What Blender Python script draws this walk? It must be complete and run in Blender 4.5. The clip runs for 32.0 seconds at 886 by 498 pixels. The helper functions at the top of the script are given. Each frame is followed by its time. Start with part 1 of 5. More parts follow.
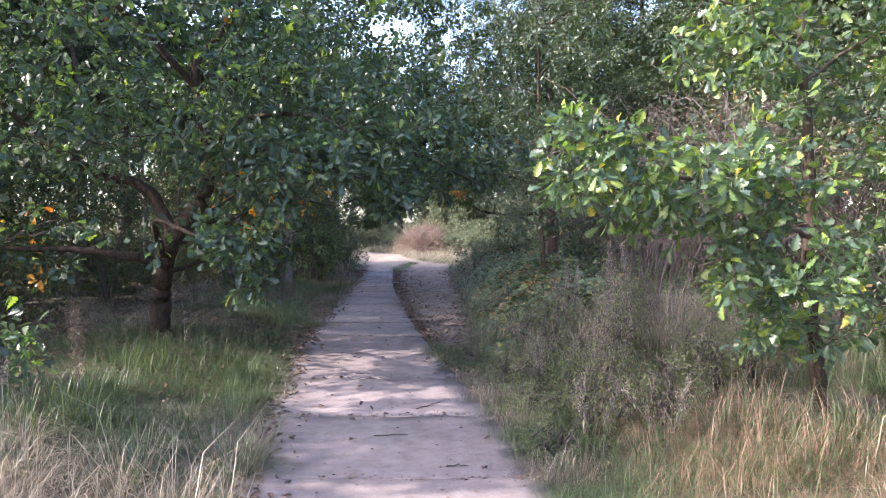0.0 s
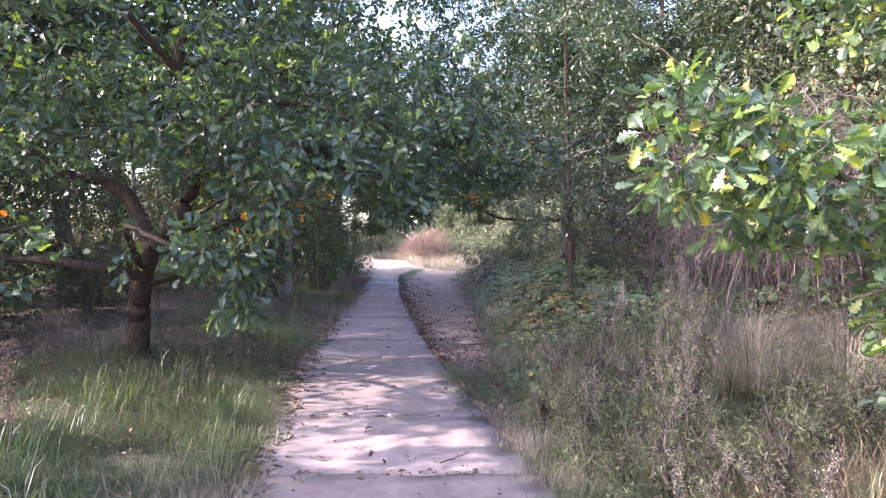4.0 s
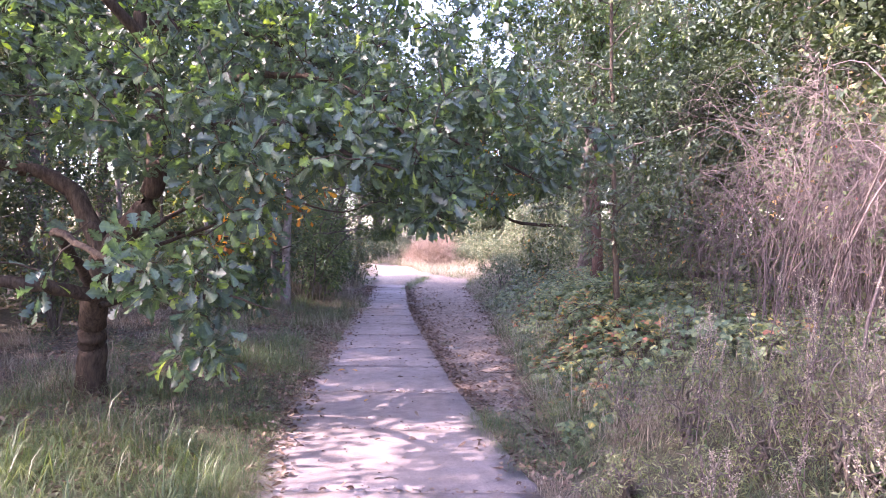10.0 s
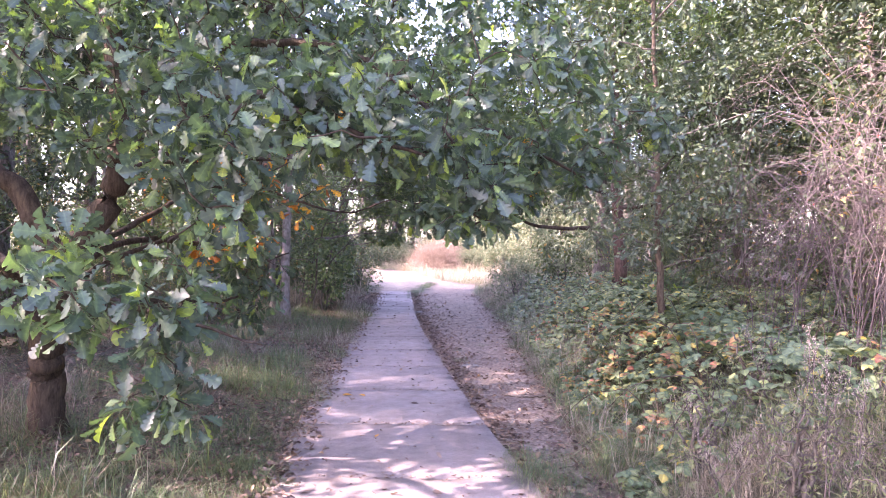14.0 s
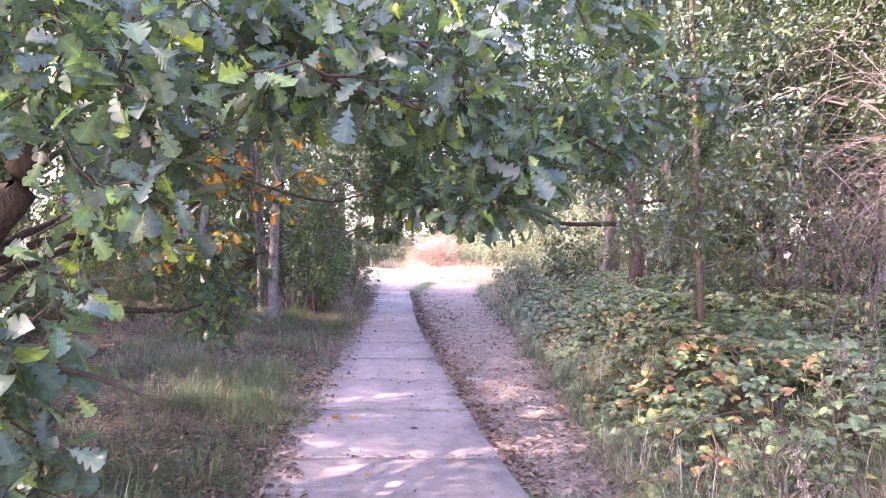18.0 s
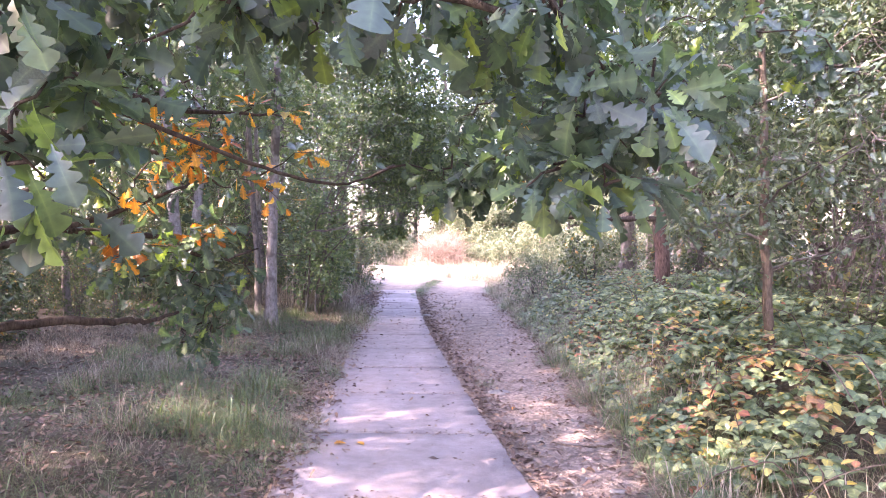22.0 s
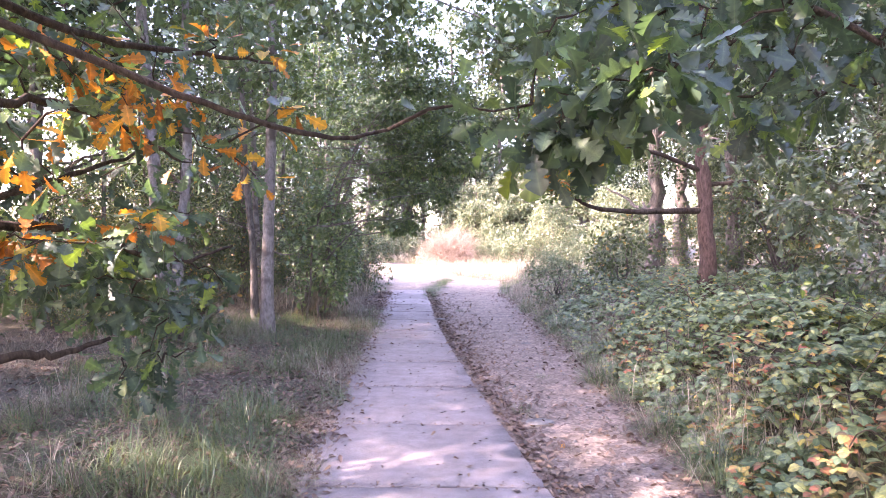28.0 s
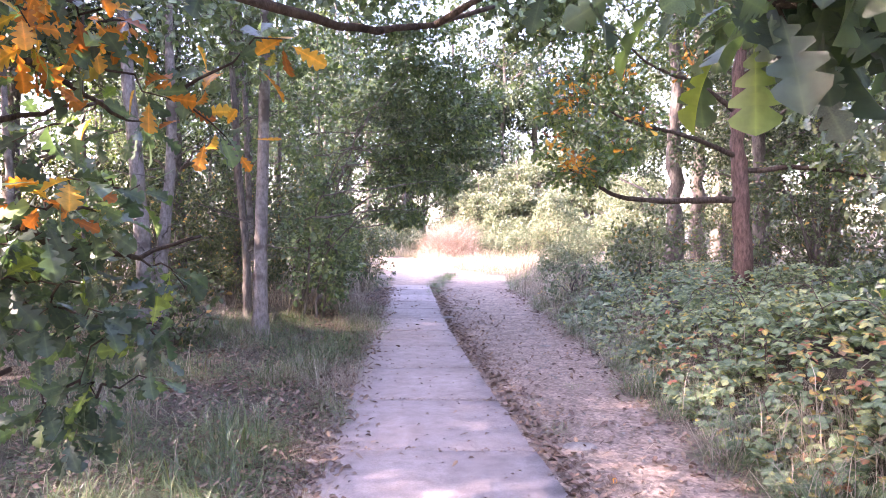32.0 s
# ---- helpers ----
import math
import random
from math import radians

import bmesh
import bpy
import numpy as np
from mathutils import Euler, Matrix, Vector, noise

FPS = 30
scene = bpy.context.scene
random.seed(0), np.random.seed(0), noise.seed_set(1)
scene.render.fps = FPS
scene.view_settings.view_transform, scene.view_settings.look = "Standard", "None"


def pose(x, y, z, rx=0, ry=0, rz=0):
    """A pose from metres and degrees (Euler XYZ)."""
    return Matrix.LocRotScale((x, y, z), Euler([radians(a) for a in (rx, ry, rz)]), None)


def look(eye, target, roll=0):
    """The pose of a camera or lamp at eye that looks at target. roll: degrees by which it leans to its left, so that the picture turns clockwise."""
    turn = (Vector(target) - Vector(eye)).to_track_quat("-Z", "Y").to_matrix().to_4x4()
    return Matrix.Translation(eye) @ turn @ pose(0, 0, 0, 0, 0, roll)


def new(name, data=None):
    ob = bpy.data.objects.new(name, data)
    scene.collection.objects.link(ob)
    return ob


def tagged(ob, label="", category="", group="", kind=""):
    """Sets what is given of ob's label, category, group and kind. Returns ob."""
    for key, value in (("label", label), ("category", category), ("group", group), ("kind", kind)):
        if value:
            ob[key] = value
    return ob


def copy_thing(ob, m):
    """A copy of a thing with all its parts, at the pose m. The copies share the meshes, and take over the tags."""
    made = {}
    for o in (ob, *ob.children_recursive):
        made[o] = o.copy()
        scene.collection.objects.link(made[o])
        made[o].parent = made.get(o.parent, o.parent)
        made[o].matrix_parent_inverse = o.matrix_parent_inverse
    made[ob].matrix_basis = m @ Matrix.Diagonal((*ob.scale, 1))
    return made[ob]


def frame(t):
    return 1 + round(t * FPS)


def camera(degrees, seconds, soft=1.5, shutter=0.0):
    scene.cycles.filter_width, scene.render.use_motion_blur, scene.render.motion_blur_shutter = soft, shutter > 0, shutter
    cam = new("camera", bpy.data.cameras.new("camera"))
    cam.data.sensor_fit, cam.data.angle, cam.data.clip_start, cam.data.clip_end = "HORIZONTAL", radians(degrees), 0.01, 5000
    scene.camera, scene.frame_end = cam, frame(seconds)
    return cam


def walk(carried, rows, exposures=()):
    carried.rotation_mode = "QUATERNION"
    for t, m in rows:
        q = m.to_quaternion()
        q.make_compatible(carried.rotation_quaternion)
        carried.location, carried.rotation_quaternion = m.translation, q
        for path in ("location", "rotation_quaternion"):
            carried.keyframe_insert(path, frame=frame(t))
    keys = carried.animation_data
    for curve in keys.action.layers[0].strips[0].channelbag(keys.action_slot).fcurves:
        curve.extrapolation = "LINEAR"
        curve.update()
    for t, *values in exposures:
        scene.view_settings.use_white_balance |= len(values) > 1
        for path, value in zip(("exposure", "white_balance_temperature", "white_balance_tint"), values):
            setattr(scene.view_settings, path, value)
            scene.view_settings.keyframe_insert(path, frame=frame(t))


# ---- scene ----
cam = camera(69.4, 32.0, 0.5)
METRES, EYE, TILT, LEAN, TURN = 7.5, 1.5, -1.7, 0.0, 0.0
ROWS = [
    (0.0, 0.0, 0.0, 0.0, 0.0, 0.0, -0.0),
    (0.5, -0.0008, 0.0193, 0.0023, 0.03, 0.08, -0.05),
    (1.0, -0.0039, 0.0347, 0.0021, 0.02, 0.13, -0.13),
    (1.5, -0.0102, 0.0535, 0.0021, 0.07, 0.19, -0.23),
    (2.0, -0.0145, 0.0685, 0.0047, 0.09, 0.24, -0.28),
    (2.5, -0.0165, 0.0857, 0.0041, 0.11, 0.32, -0.3),
    (3.0, -0.0166, 0.1029, 0.0046, 0.12, 0.37, -0.29),
    (3.5, -0.0199, 0.1209, 0.0073, 0.18, 0.43, -0.25),
    (5.5, -0.0388, 0.1886, 0.0111, 0.22, 0.53, -0.28),
    (6.0, -0.0389, 0.2031, 0.0128, 0.27, 0.6, -0.35),
    (6.5, -0.041, 0.2184, 0.0146, 0.31, 0.68, -0.42),
    (7.0, -0.0444, 0.2332, 0.0136, 0.35, 0.75, -0.45),
    (7.5, -0.0502, 0.2496, 0.0162, 0.35, 0.87, -0.51),
    (8.0, -0.052, 0.2632, 0.0171, 0.39, 0.94, -0.53),
    (8.5, -0.051, 0.2804, 0.0155, 0.42, 0.99, -0.56),
    (9.0, -0.0502, 0.296, 0.0177, 0.45, 1.0, -0.54),
    (9.5, -0.0525, 0.3124, 0.0195, 0.46, 0.92, -0.5),
    (10.0, -0.0579, 0.3277, 0.0186, 0.46, 0.89, -0.5),
    (10.5, -0.064, 0.3447, 0.0214, 0.47, 0.91, -0.51),
    (11.0, -0.0669, 0.3583, 0.0215, 0.45, 0.99, -0.5),
    (11.5, -0.0672, 0.3765, 0.0195, 0.43, 1.11, -0.45),
    (12.0, -0.0685, 0.3916, 0.0218, 0.39, 1.24, -0.38),
    (12.5, -0.0718, 0.4076, 0.0222, 0.3, 1.27, -0.3),
    (13.0, -0.0767, 0.423, 0.0205, 0.43, 1.24, -0.31),
    (13.5, -0.0819, 0.4396, 0.0232, 0.54, 1.28, -0.28),
    (14.0, -0.0836, 0.4561, 0.0235, 0.62, 1.27, -0.26),
    (14.5, -0.0826, 0.4715, 0.0229, 0.66, 1.23, -0.22),
    (16.5, -0.0925, 0.5358, 0.027, 0.65, 0.98, -0.08),
    (17.0, -0.0934, 0.5512, 0.0253, 0.69, 0.97, -0.1),
    (17.5, -0.0916, 0.5671, 0.0247, 0.58, 0.98, -0.2),
    (18.0, -0.0909, 0.5829, 0.0266, 0.53, 1.05, -0.19),
    (18.5, -0.0933, 0.5969, 0.0255, 0.5, 1.04, -0.23),
    (19.0, -0.1008, 0.6134, 0.0245, 0.52, 1.09, -0.31),
    (19.5, -0.1049, 0.6265, 0.0251, 0.58, 1.14, -0.38),
    (20.0, -0.1067, 0.6412, 0.0239, 0.59, 1.09, -0.35),
    (20.5, -0.1051, 0.6554, 0.0249, 0.64, 1.0, -0.29),
    (21.0, -0.1053, 0.6703, 0.0282, 0.6, 0.91, -0.23),
    (21.5, -0.1075, 0.6825, 0.0277, 0.59, 0.82, -0.25),
    (22.0, -0.1139, 0.6967, 0.0279, 0.69, 0.8, -0.24),
    (22.5, -0.1185, 0.7085, 0.0284, 0.71, 1.04, -0.34),
    (23.0, -0.121, 0.7218, 0.0275, 0.82, 1.06, -0.32),
    (23.5, -0.121, 0.7356, 0.0271, 0.76, 0.99, -0.29),
    (24.0, -0.1224, 0.75, 0.0294, 0.77, 0.97, -0.22),
    (24.5, -0.1253, 0.762, 0.0302, 0.74, 0.84, -0.22),
    (25.0, -0.1306, 0.7765, 0.0288, 0.83, 0.77, -0.24),
    (25.5, -0.1355, 0.7893, 0.0298, 0.88, 0.76, -0.24),
    (27.5, -0.1348, 0.8442, 0.031, 1.1, 0.7, 0.05),
    (28.0, -0.1401, 0.8587, 0.0297, 1.19, 0.55, 0.02),
    (28.5, -0.1448, 0.8717, 0.0304, 1.22, 0.54, 0.04),
    (29.0, -0.147, 0.8858, 0.0301, 1.26, 0.47, 0.07),
    (29.5, -0.147, 0.8997, 0.0287, 1.22, 0.38, 0.09),
    (30.0, -0.1474, 0.9156, 0.0305, 1.12, 0.39, 0.19),
    (30.5, -0.1507, 0.929, 0.0299, 1.02, 0.2, 0.16),
    (31.0, -0.157, 0.9449, 0.0285, 1.04, 0.0, 0.06),
    (31.5, -0.1618, 0.9583, 0.0295, 1.05, 0.06, 0.06),
    (32.0, -0.1634, 0.972, 0.0294, 1.1, -0.01, 0.04),
]
walk(cam, [(t, pose(0, 0, EYE, TILT, LEAN, TURN) @ pose(METRES * x, METRES * y, METRES * z, 90 + pitch, roll, yaw)) for t, x, y, z, yaw, pitch, roll in ROWS],
     [(0.0, 2.35, 6350, 22), (3.5, 2.7, 6400, 30), (9.0, 3.2, 6500, 45), (17.0, 3.9, 6850, 46), (23.0, 4.15, 6950, 45), (28.0, 4.1, 6950, 43), (32.0, 4.07, 6950, 43)])

# ---- light ----
world = bpy.data.worlds.new("world")
scene.world = world
world.use_nodes = True
_wn = world.node_tree.nodes
_sky = _wn.new("ShaderNodeTexSky")
_sky.sky_type = "NISHITA"
_sky.sun_disc = False
SUN_ELEV, SUN_FROM = 32.0, (-0.965, -0.26)   # elevation in degrees; where on the plan the sun stands
_sky.sun_elevation = radians(SUN_ELEV)
_sky.sun_rotation = math.atan2(SUN_FROM[0], SUN_FROM[1])
_sky.air_density, _sky.dust_density, _sky.ozone_density = 1.0, 2.0, 1.0
world.node_tree.links.new(_sky.outputs[0], _wn["Background"].inputs[0])
_wn["Background"].inputs[1].default_value = 0.15
sun_data = bpy.data.lights.new("sun", "SUN")
sun_data.energy, sun_data.angle, sun_data.color = 2.5, radians(0.6), (1.0, 0.93, 0.82)
sun = new("sun", sun_data)
_h = math.cos(radians(SUN_ELEV)) * 40
sun.matrix_world = look((SUN_FROM[0] * _h, SUN_FROM[1] * _h + 8, math.sin(radians(SUN_ELEV)) * 40), (0, 8, 0))

# ---- materials ----
def mat(name):
    m = bpy.data.materials.new(name)
    m.use_nodes = True
    nt = m.node_tree
    b = nt.nodes["Principled BSDF"]
    return m, nt, b


def ramp(nt, fac, stops, mode="LINEAR"):
    r = nt.nodes.new("ShaderNodeValToRGB")
    r.color_ramp.interpolation = mode
    el = r.color_ramp.elements
    while len(el) < len(stops):
        el.new(0.5)
    for e, (p, c) in zip(el, stops):
        e.position, e.color = p, (*c, 1)
    nt.links.new(fac, r.inputs[0])
    return r.outputs[0]


def noise_tex(nt, scale, detail=4, rough=0.55, vec=None):
    n = nt.nodes.new("ShaderNodeTexNoise")
    n.inputs["Scale"].default_value, n.inputs["Detail"].default_value, n.inputs["Roughness"].default_value = scale, detail, rough
    if vec:
        nt.links.new(vec, n.inputs["Vector"])
    return n.outputs[0]


def coord(nt, which="Object"):
    return nt.nodes.new("ShaderNodeTexCoord").outputs[which]


def mixc(nt, fac, a, b, mode="MIX"):
    m = nt.nodes.new("ShaderNodeMix")
    m.data_type, m.blend_type = "RGBA", mode
    for v, i in ((fac, 0), (a, 6), (b, 7)):
        if isinstance(v, (int, float)):
            m.inputs[i].default_value = v
        elif isinstance(v, tuple):
            m.inputs[i].default_value = (*v, 1)
        else:
            nt.links.new(v, m.inputs[i])
    return m.outputs[2]


def bump(nt, b, height, strength=0.4, dist=0.01):
    n = nt.nodes.new("ShaderNodeBump")
    n.inputs["Strength"].default_value, n.inputs["Distance"].default_value = strength, dist
    nt.links.new(height, n.inputs["Height"])
    nt.links.new(n.outputs[0], b.inputs["Normal"])


def leaf_mat(name, stops, rough=0.42, through_light=0.42, tint=(1.5, 1.55, 0.55), single=False, rib=0.5, gloss=0.5):
    """A leaf blade: its colour differs leaf by leaf, is blotched, pales along the midrib and lets light through."""
    m, nt, b = mat(name)
    if single:
        rnd = nt.nodes.new("ShaderNodeObjectInfo").outputs["Random"]
    else:
        rnd = nt.nodes.new("ShaderNodeNewGeometry").outputs["Random Per Island"]
    col = ramp(nt, rnd, stops)
    blot = noise_tex(nt, 35, 3, 0.6, coord(nt))
    col = mixc(nt, 0.55, col, ramp(nt, blot, [(0.3, (0.55, 0.55, 0.5)), (0.7, (1.3, 1.3, 1.25))]), "MULTIPLY")
    at = nt.nodes.new("ShaderNodeAttribute")
    at.attribute_name = "rib"
    mul = nt.nodes.new("ShaderNodeMath")
    mul.operation, mul.inputs[1].default_value = "MULTIPLY", rib
    pw = nt.nodes.new("ShaderNodeMath")
    pw.operation, pw.inputs[1].default_value = "POWER", 6.0
    nt.links.new(at.outputs["Fac"], pw.inputs[0])
    nt.links.new(pw.outputs[0], mul.inputs[0])
    pale = mixc(nt, 1.0, col, (2.2, 2.0, 1.6), "MULTIPLY")
    col = mixc(nt, mul.outputs[0], col, pale)
    nt.links.new(col, b.inputs["Base Color"])
    b.inputs["Roughness"].default_value = rough
    b.inputs["Specular IOR Level"].default_value = gloss
    b.inputs["Coat Weight"].default_value, b.inputs["Coat Roughness"].default_value = 0.4 * gloss, 0.28
    tr = nt.nodes.new("ShaderNodeBsdfTranslucent")
    nt.links.new(mixc(nt, 1.0, col, tint, "MULTIPLY"), tr.inputs["Color"])
    mx = nt.nodes.new("ShaderNodeMixShader")
    mx.inputs[0].default_value = through_light
    nt.links.new(b.outputs[0], mx.inputs[1])
    nt.links.new(tr.outputs[0], mx.inputs[2])
    nt.links.new(mx.outputs[0], nt.nodes["Material Output"].inputs[0])
    return m


def bark_mat(name, dark, light, scale=14, stretch=0.25, strength=0.8, patch=None):
    m, nt, b = mat(name)
    mp = nt.nodes.new("ShaderNodeMapping")
    mp.inputs["Scale"].default_value = (1, 1, stretch)
    nt.links.new(coord(nt), mp.inputs[0])
    n = noise_tex(nt, scale * 3, 6, 0.7, mp.outputs[0])
    c = ramp(nt, n, [(0.33, dark), (0.66, light)])
    big = noise_tex(nt, 3.0, 3, 0.5, coord(nt))
    if patch:
        c = mixc(nt, ramp(nt, big, [(0.52, (0, 0, 0)), (0.62, (1, 1, 1))]), c, patch)
    c = mixc(nt, 0.5, c, ramp(nt, big, [(0.3, (0.6, 0.6, 0.6)), (0.7, (1.25, 1.25, 1.2))]), "MULTIPLY")
    nt.links.new(c, b.inputs["Base Color"])
    b.inputs["Roughness"].default_value = 0.9
    b.inputs["Specular IOR Level"].default_value = 0.2
    bump(nt, b, n, strength, 0.02)
    return m


# dark base for most leaves; the yellow-green top stops paint scattered sunlit ones
G_OAK = [(0.0, (0.042, 0.07, 0.06)), (0.5, (0.064, 0.104, 0.082)), (0.84, (0.09, 0.142, 0.08)), (0.95, (0.13, 0.2, 0.06)), (1.0, (0.22, 0.28, 0.06))]
# here too the brightest stops paint sun highlights on a few leaves
G_SAP = [(0.0, (0.055, 0.095, 0.072)), (0.5, (0.085, 0.142, 0.085)), (0.8, (0.13, 0.205, 0.06)), (0.96, (0.2, 0.27, 0.06)), (1.0, (0.4, 0.34, 0.06))]
G_ORANGE = [(0.0, (0.30, 0.10, 0.02)), (0.4, (0.55, 0.22, 0.025)), (0.8, (0.65, 0.36, 0.05)), (1.0, (0.3, 0.3, 0.05))]
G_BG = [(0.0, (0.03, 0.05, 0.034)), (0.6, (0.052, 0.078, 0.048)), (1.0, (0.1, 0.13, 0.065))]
# leaf green lifted well above G_BG: strong sunlight painted into the colour
G_SUNLIT = [(0.0, (0.075, 0.105, 0.065)), (0.6, (0.14, 0.175, 0.11)), (1.0, (0.26, 0.27, 0.19))]
G_BRAM = [(0.0, (0.07, 0.115, 0.065)), (0.5, (0.12, 0.175, 0.1)), (0.85, (0.19, 0.24, 0.13)), (0.96, (0.26, 0.28, 0.12)), (1.0, (0.42, 0.33, 0.08))]
G_TURN = [(0.0, (0.3, 0.12, 0.085)), (0.3, (0.34, 0.18, 0.1)), (0.5, (0.38, 0.29, 0.1)), (0.75, (0.24, 0.24, 0.1)), (1.0, (0.23, 0.15, 0.1))]
G_LITTER = [(0.0, (0.085, 0.05, 0.04)), (0.5, (0.16, 0.1, 0.075)), (0.85, (0.235, 0.17, 0.135)), (1.0, (0.29, 0.18, 0.11))]
M_OAK = leaf_mat("oak_leaf", G_OAK, 0.42, 0.32, (1.5, 1.8, 0.7), gloss=0.5)
M_OAK1 = leaf_mat("oak_leaf_single", G_OAK, 0.42, 0.3, (1.3, 1.55, 0.75), single=True, gloss=0.5)
M_SAP = leaf_mat("young_oak_leaf", G_SAP, 0.4, 0.34, (1.4, 1.7, 0.6), gloss=0.65)
M_SAP1 = leaf_mat("young_oak_leaf_single", G_SAP, 0.4, 0.34, (1.4, 1.7, 0.6), gloss=0.65, single=True)
M_ORANGE = leaf_mat("autumn_oak_leaf", G_ORANGE, 0.5, 0.4, (1.25, 1.1, 0.8))
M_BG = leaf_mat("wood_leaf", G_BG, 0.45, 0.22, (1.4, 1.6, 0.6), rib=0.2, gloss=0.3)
M_SUNLIT = leaf_mat("sunlit_painted_leaf", G_SUNLIT, 0.5, 0.35, (1.15, 1.25, 0.9), rib=0.2)
M_ASPEN = leaf_mat("aspen_leaf", [(0.0, (0.065, 0.11, 0.065)), (1.0, (0.14, 0.195, 0.1))], 0.38, 0.26)
M_BRAM = leaf_mat("bramble_leaf", G_BRAM, 0.5, 0.25, gloss=0.4)
M_TURN = leaf_mat("reddened_bramble_leaf", G_TURN, 0.55, 0.3, (1.2, 1.0, 0.8), gloss=0.3)
M_BRAM1 = leaf_mat("bramble_leaf_single", G_BRAM, 0.5, 0.3, single=True)
M_LITTER = leaf_mat("dead_leaf", G_LITTER, 0.75, 0.1, (1, 1, 1), rib=0.25)
M_GREEN = leaf_mat("green_grass", [(0.0, (0.055, 0.094, 0.046)), (0.6, (0.095, 0.143, 0.07)), (1.0, (0.2, 0.235, 0.13))], 0.5, 0.3, rib=0)
M_STRAW = leaf_mat("dry_grass", [(0.0, (0.16, 0.13, 0.1)), (0.5, (0.32, 0.27, 0.21)), (1.0, (0.5, 0.44, 0.35))], 0.65, 0.25, (1.1, 1.05, 0.9), rib=0)
M_RUST = leaf_mat("rusty_grass", [(0.0, (0.22, 0.13, 0.095)), (0.6, (0.38, 0.25, 0.185)), (1.0, (0.52, 0.4, 0.3))], 0.65, 0.25, (1.1, 1.0, 0.9), rib=0)
M_DEADG = leaf_mat("dead_matted_grass", [(0.0, (0.1, 0.065, 0.05)), (0.6, (0.19, 0.125, 0.095)), (1.0, (0.33, 0.25, 0.19))], 0.7, 0.2, (1.1, 1.0, 0.9), rib=0)
M_BLEACH = leaf_mat("bleached_grass", [(0.0, (0.24, 0.2, 0.15)), (0.5, (0.35, 0.3, 0.23)), (1.0, (0.48, 0.42, 0.33))], 0.65, 0.3, (1.05, 1.0, 0.95), rib=0)
M_GREY = leaf_mat("grey_seed", [(0.0, (0.2, 0.17, 0.14)), (1.0, (0.38, 0.34, 0.28))], 0.8, 0.15, (1, 1, 1), rib=0)
M_HIP = leaf_mat("rose_hip", [(0.0, (0.4, 0.03, 0.03)), (1.0, (0.55, 0.08, 0.05))], 0.35, 0.05, (1, 1, 1), rib=0)
M_BARK = bark_mat("oak_bark", (0.028, 0.02, 0.016), (0.1, 0.074, 0.056))
M_TWIG = bark_mat("twig_bark", (0.06, 0.045, 0.035), (0.17, 0.13, 0.1), 20)
M_PALE = bark_mat("aspen_bark", (0.13, 0.115, 0.105), (0.31, 0.275, 0.255), 9, 0.5, 0.5, patch=(0.1, 0.085, 0.075))
M_GREYB = bark_mat("grey_bark", (0.07, 0.06, 0.053), (0.2, 0.175, 0.155), 12)
M_RED = bark_mat("red_bark", (0.055, 0.034, 0.028), (0.19, 0.12, 0.1), 12)
M_DEAD = bark_mat("dead_twig", (0.08, 0.064, 0.064), (0.215, 0.175, 0.17), 20)


def concrete_mat():
    m, nt, b = mat("concrete")
    co = coord(nt)
    big, mid, fine = noise_tex(nt, 0.9, 4, 0.6, co), noise_tex(nt, 7, 6, 0.7, co), noise_tex(nt, 140, 3, 0.6, co)
    c = ramp(nt, mid, [(0.3, (0.208, 0.17, 0.165)), (0.7, (0.348, 0.295, 0.286))])
    c = mixc(nt, 0.8, c, ramp(nt, big, [(0.3, (0.72, 0.7, 0.7)), (0.7, (1.2, 1.18, 1.17))]), "MULTIPLY")
    c = mixc(nt, 0.6, c, ramp(nt, fine, [(0.3, (0.5, 0.48, 0.46)), (0.7, (1.4, 1.4, 1.4))]), "MULTIPLY")
    vary = nt.nodes.new("ShaderNodeObjectInfo").outputs["Random"]
    c = mixc(nt, 1.0, c, ramp(nt, vary, [(0, (0.9, 0.9, 0.9)), (1, (1.1, 1.1, 1.1))]), "MULTIPLY")
    v = nt.nodes.new("ShaderNodeTexVoronoi")
    v.inputs["Scale"].default_value = 60
    nt.links.new(co, v.inputs["Vector"])
    pit = ramp(nt, v.outputs["Distance"], [(0.08, (0.45, 0.42, 0.4)), (0.2, (1, 1, 1))])
    c = mixc(nt, ramp(nt, mid, [(0.5, (0, 0, 0)), (0.65, (1, 1, 1))]), c, mixc(nt, 1.0, c, pit, "MULTIPLY"))
    nt.links.new(c, b.inputs["Base Color"])
    b.inputs["Roughness"].default_value = 0.85
    bump(nt, b, fine, 0.35, 0.004)
    return m


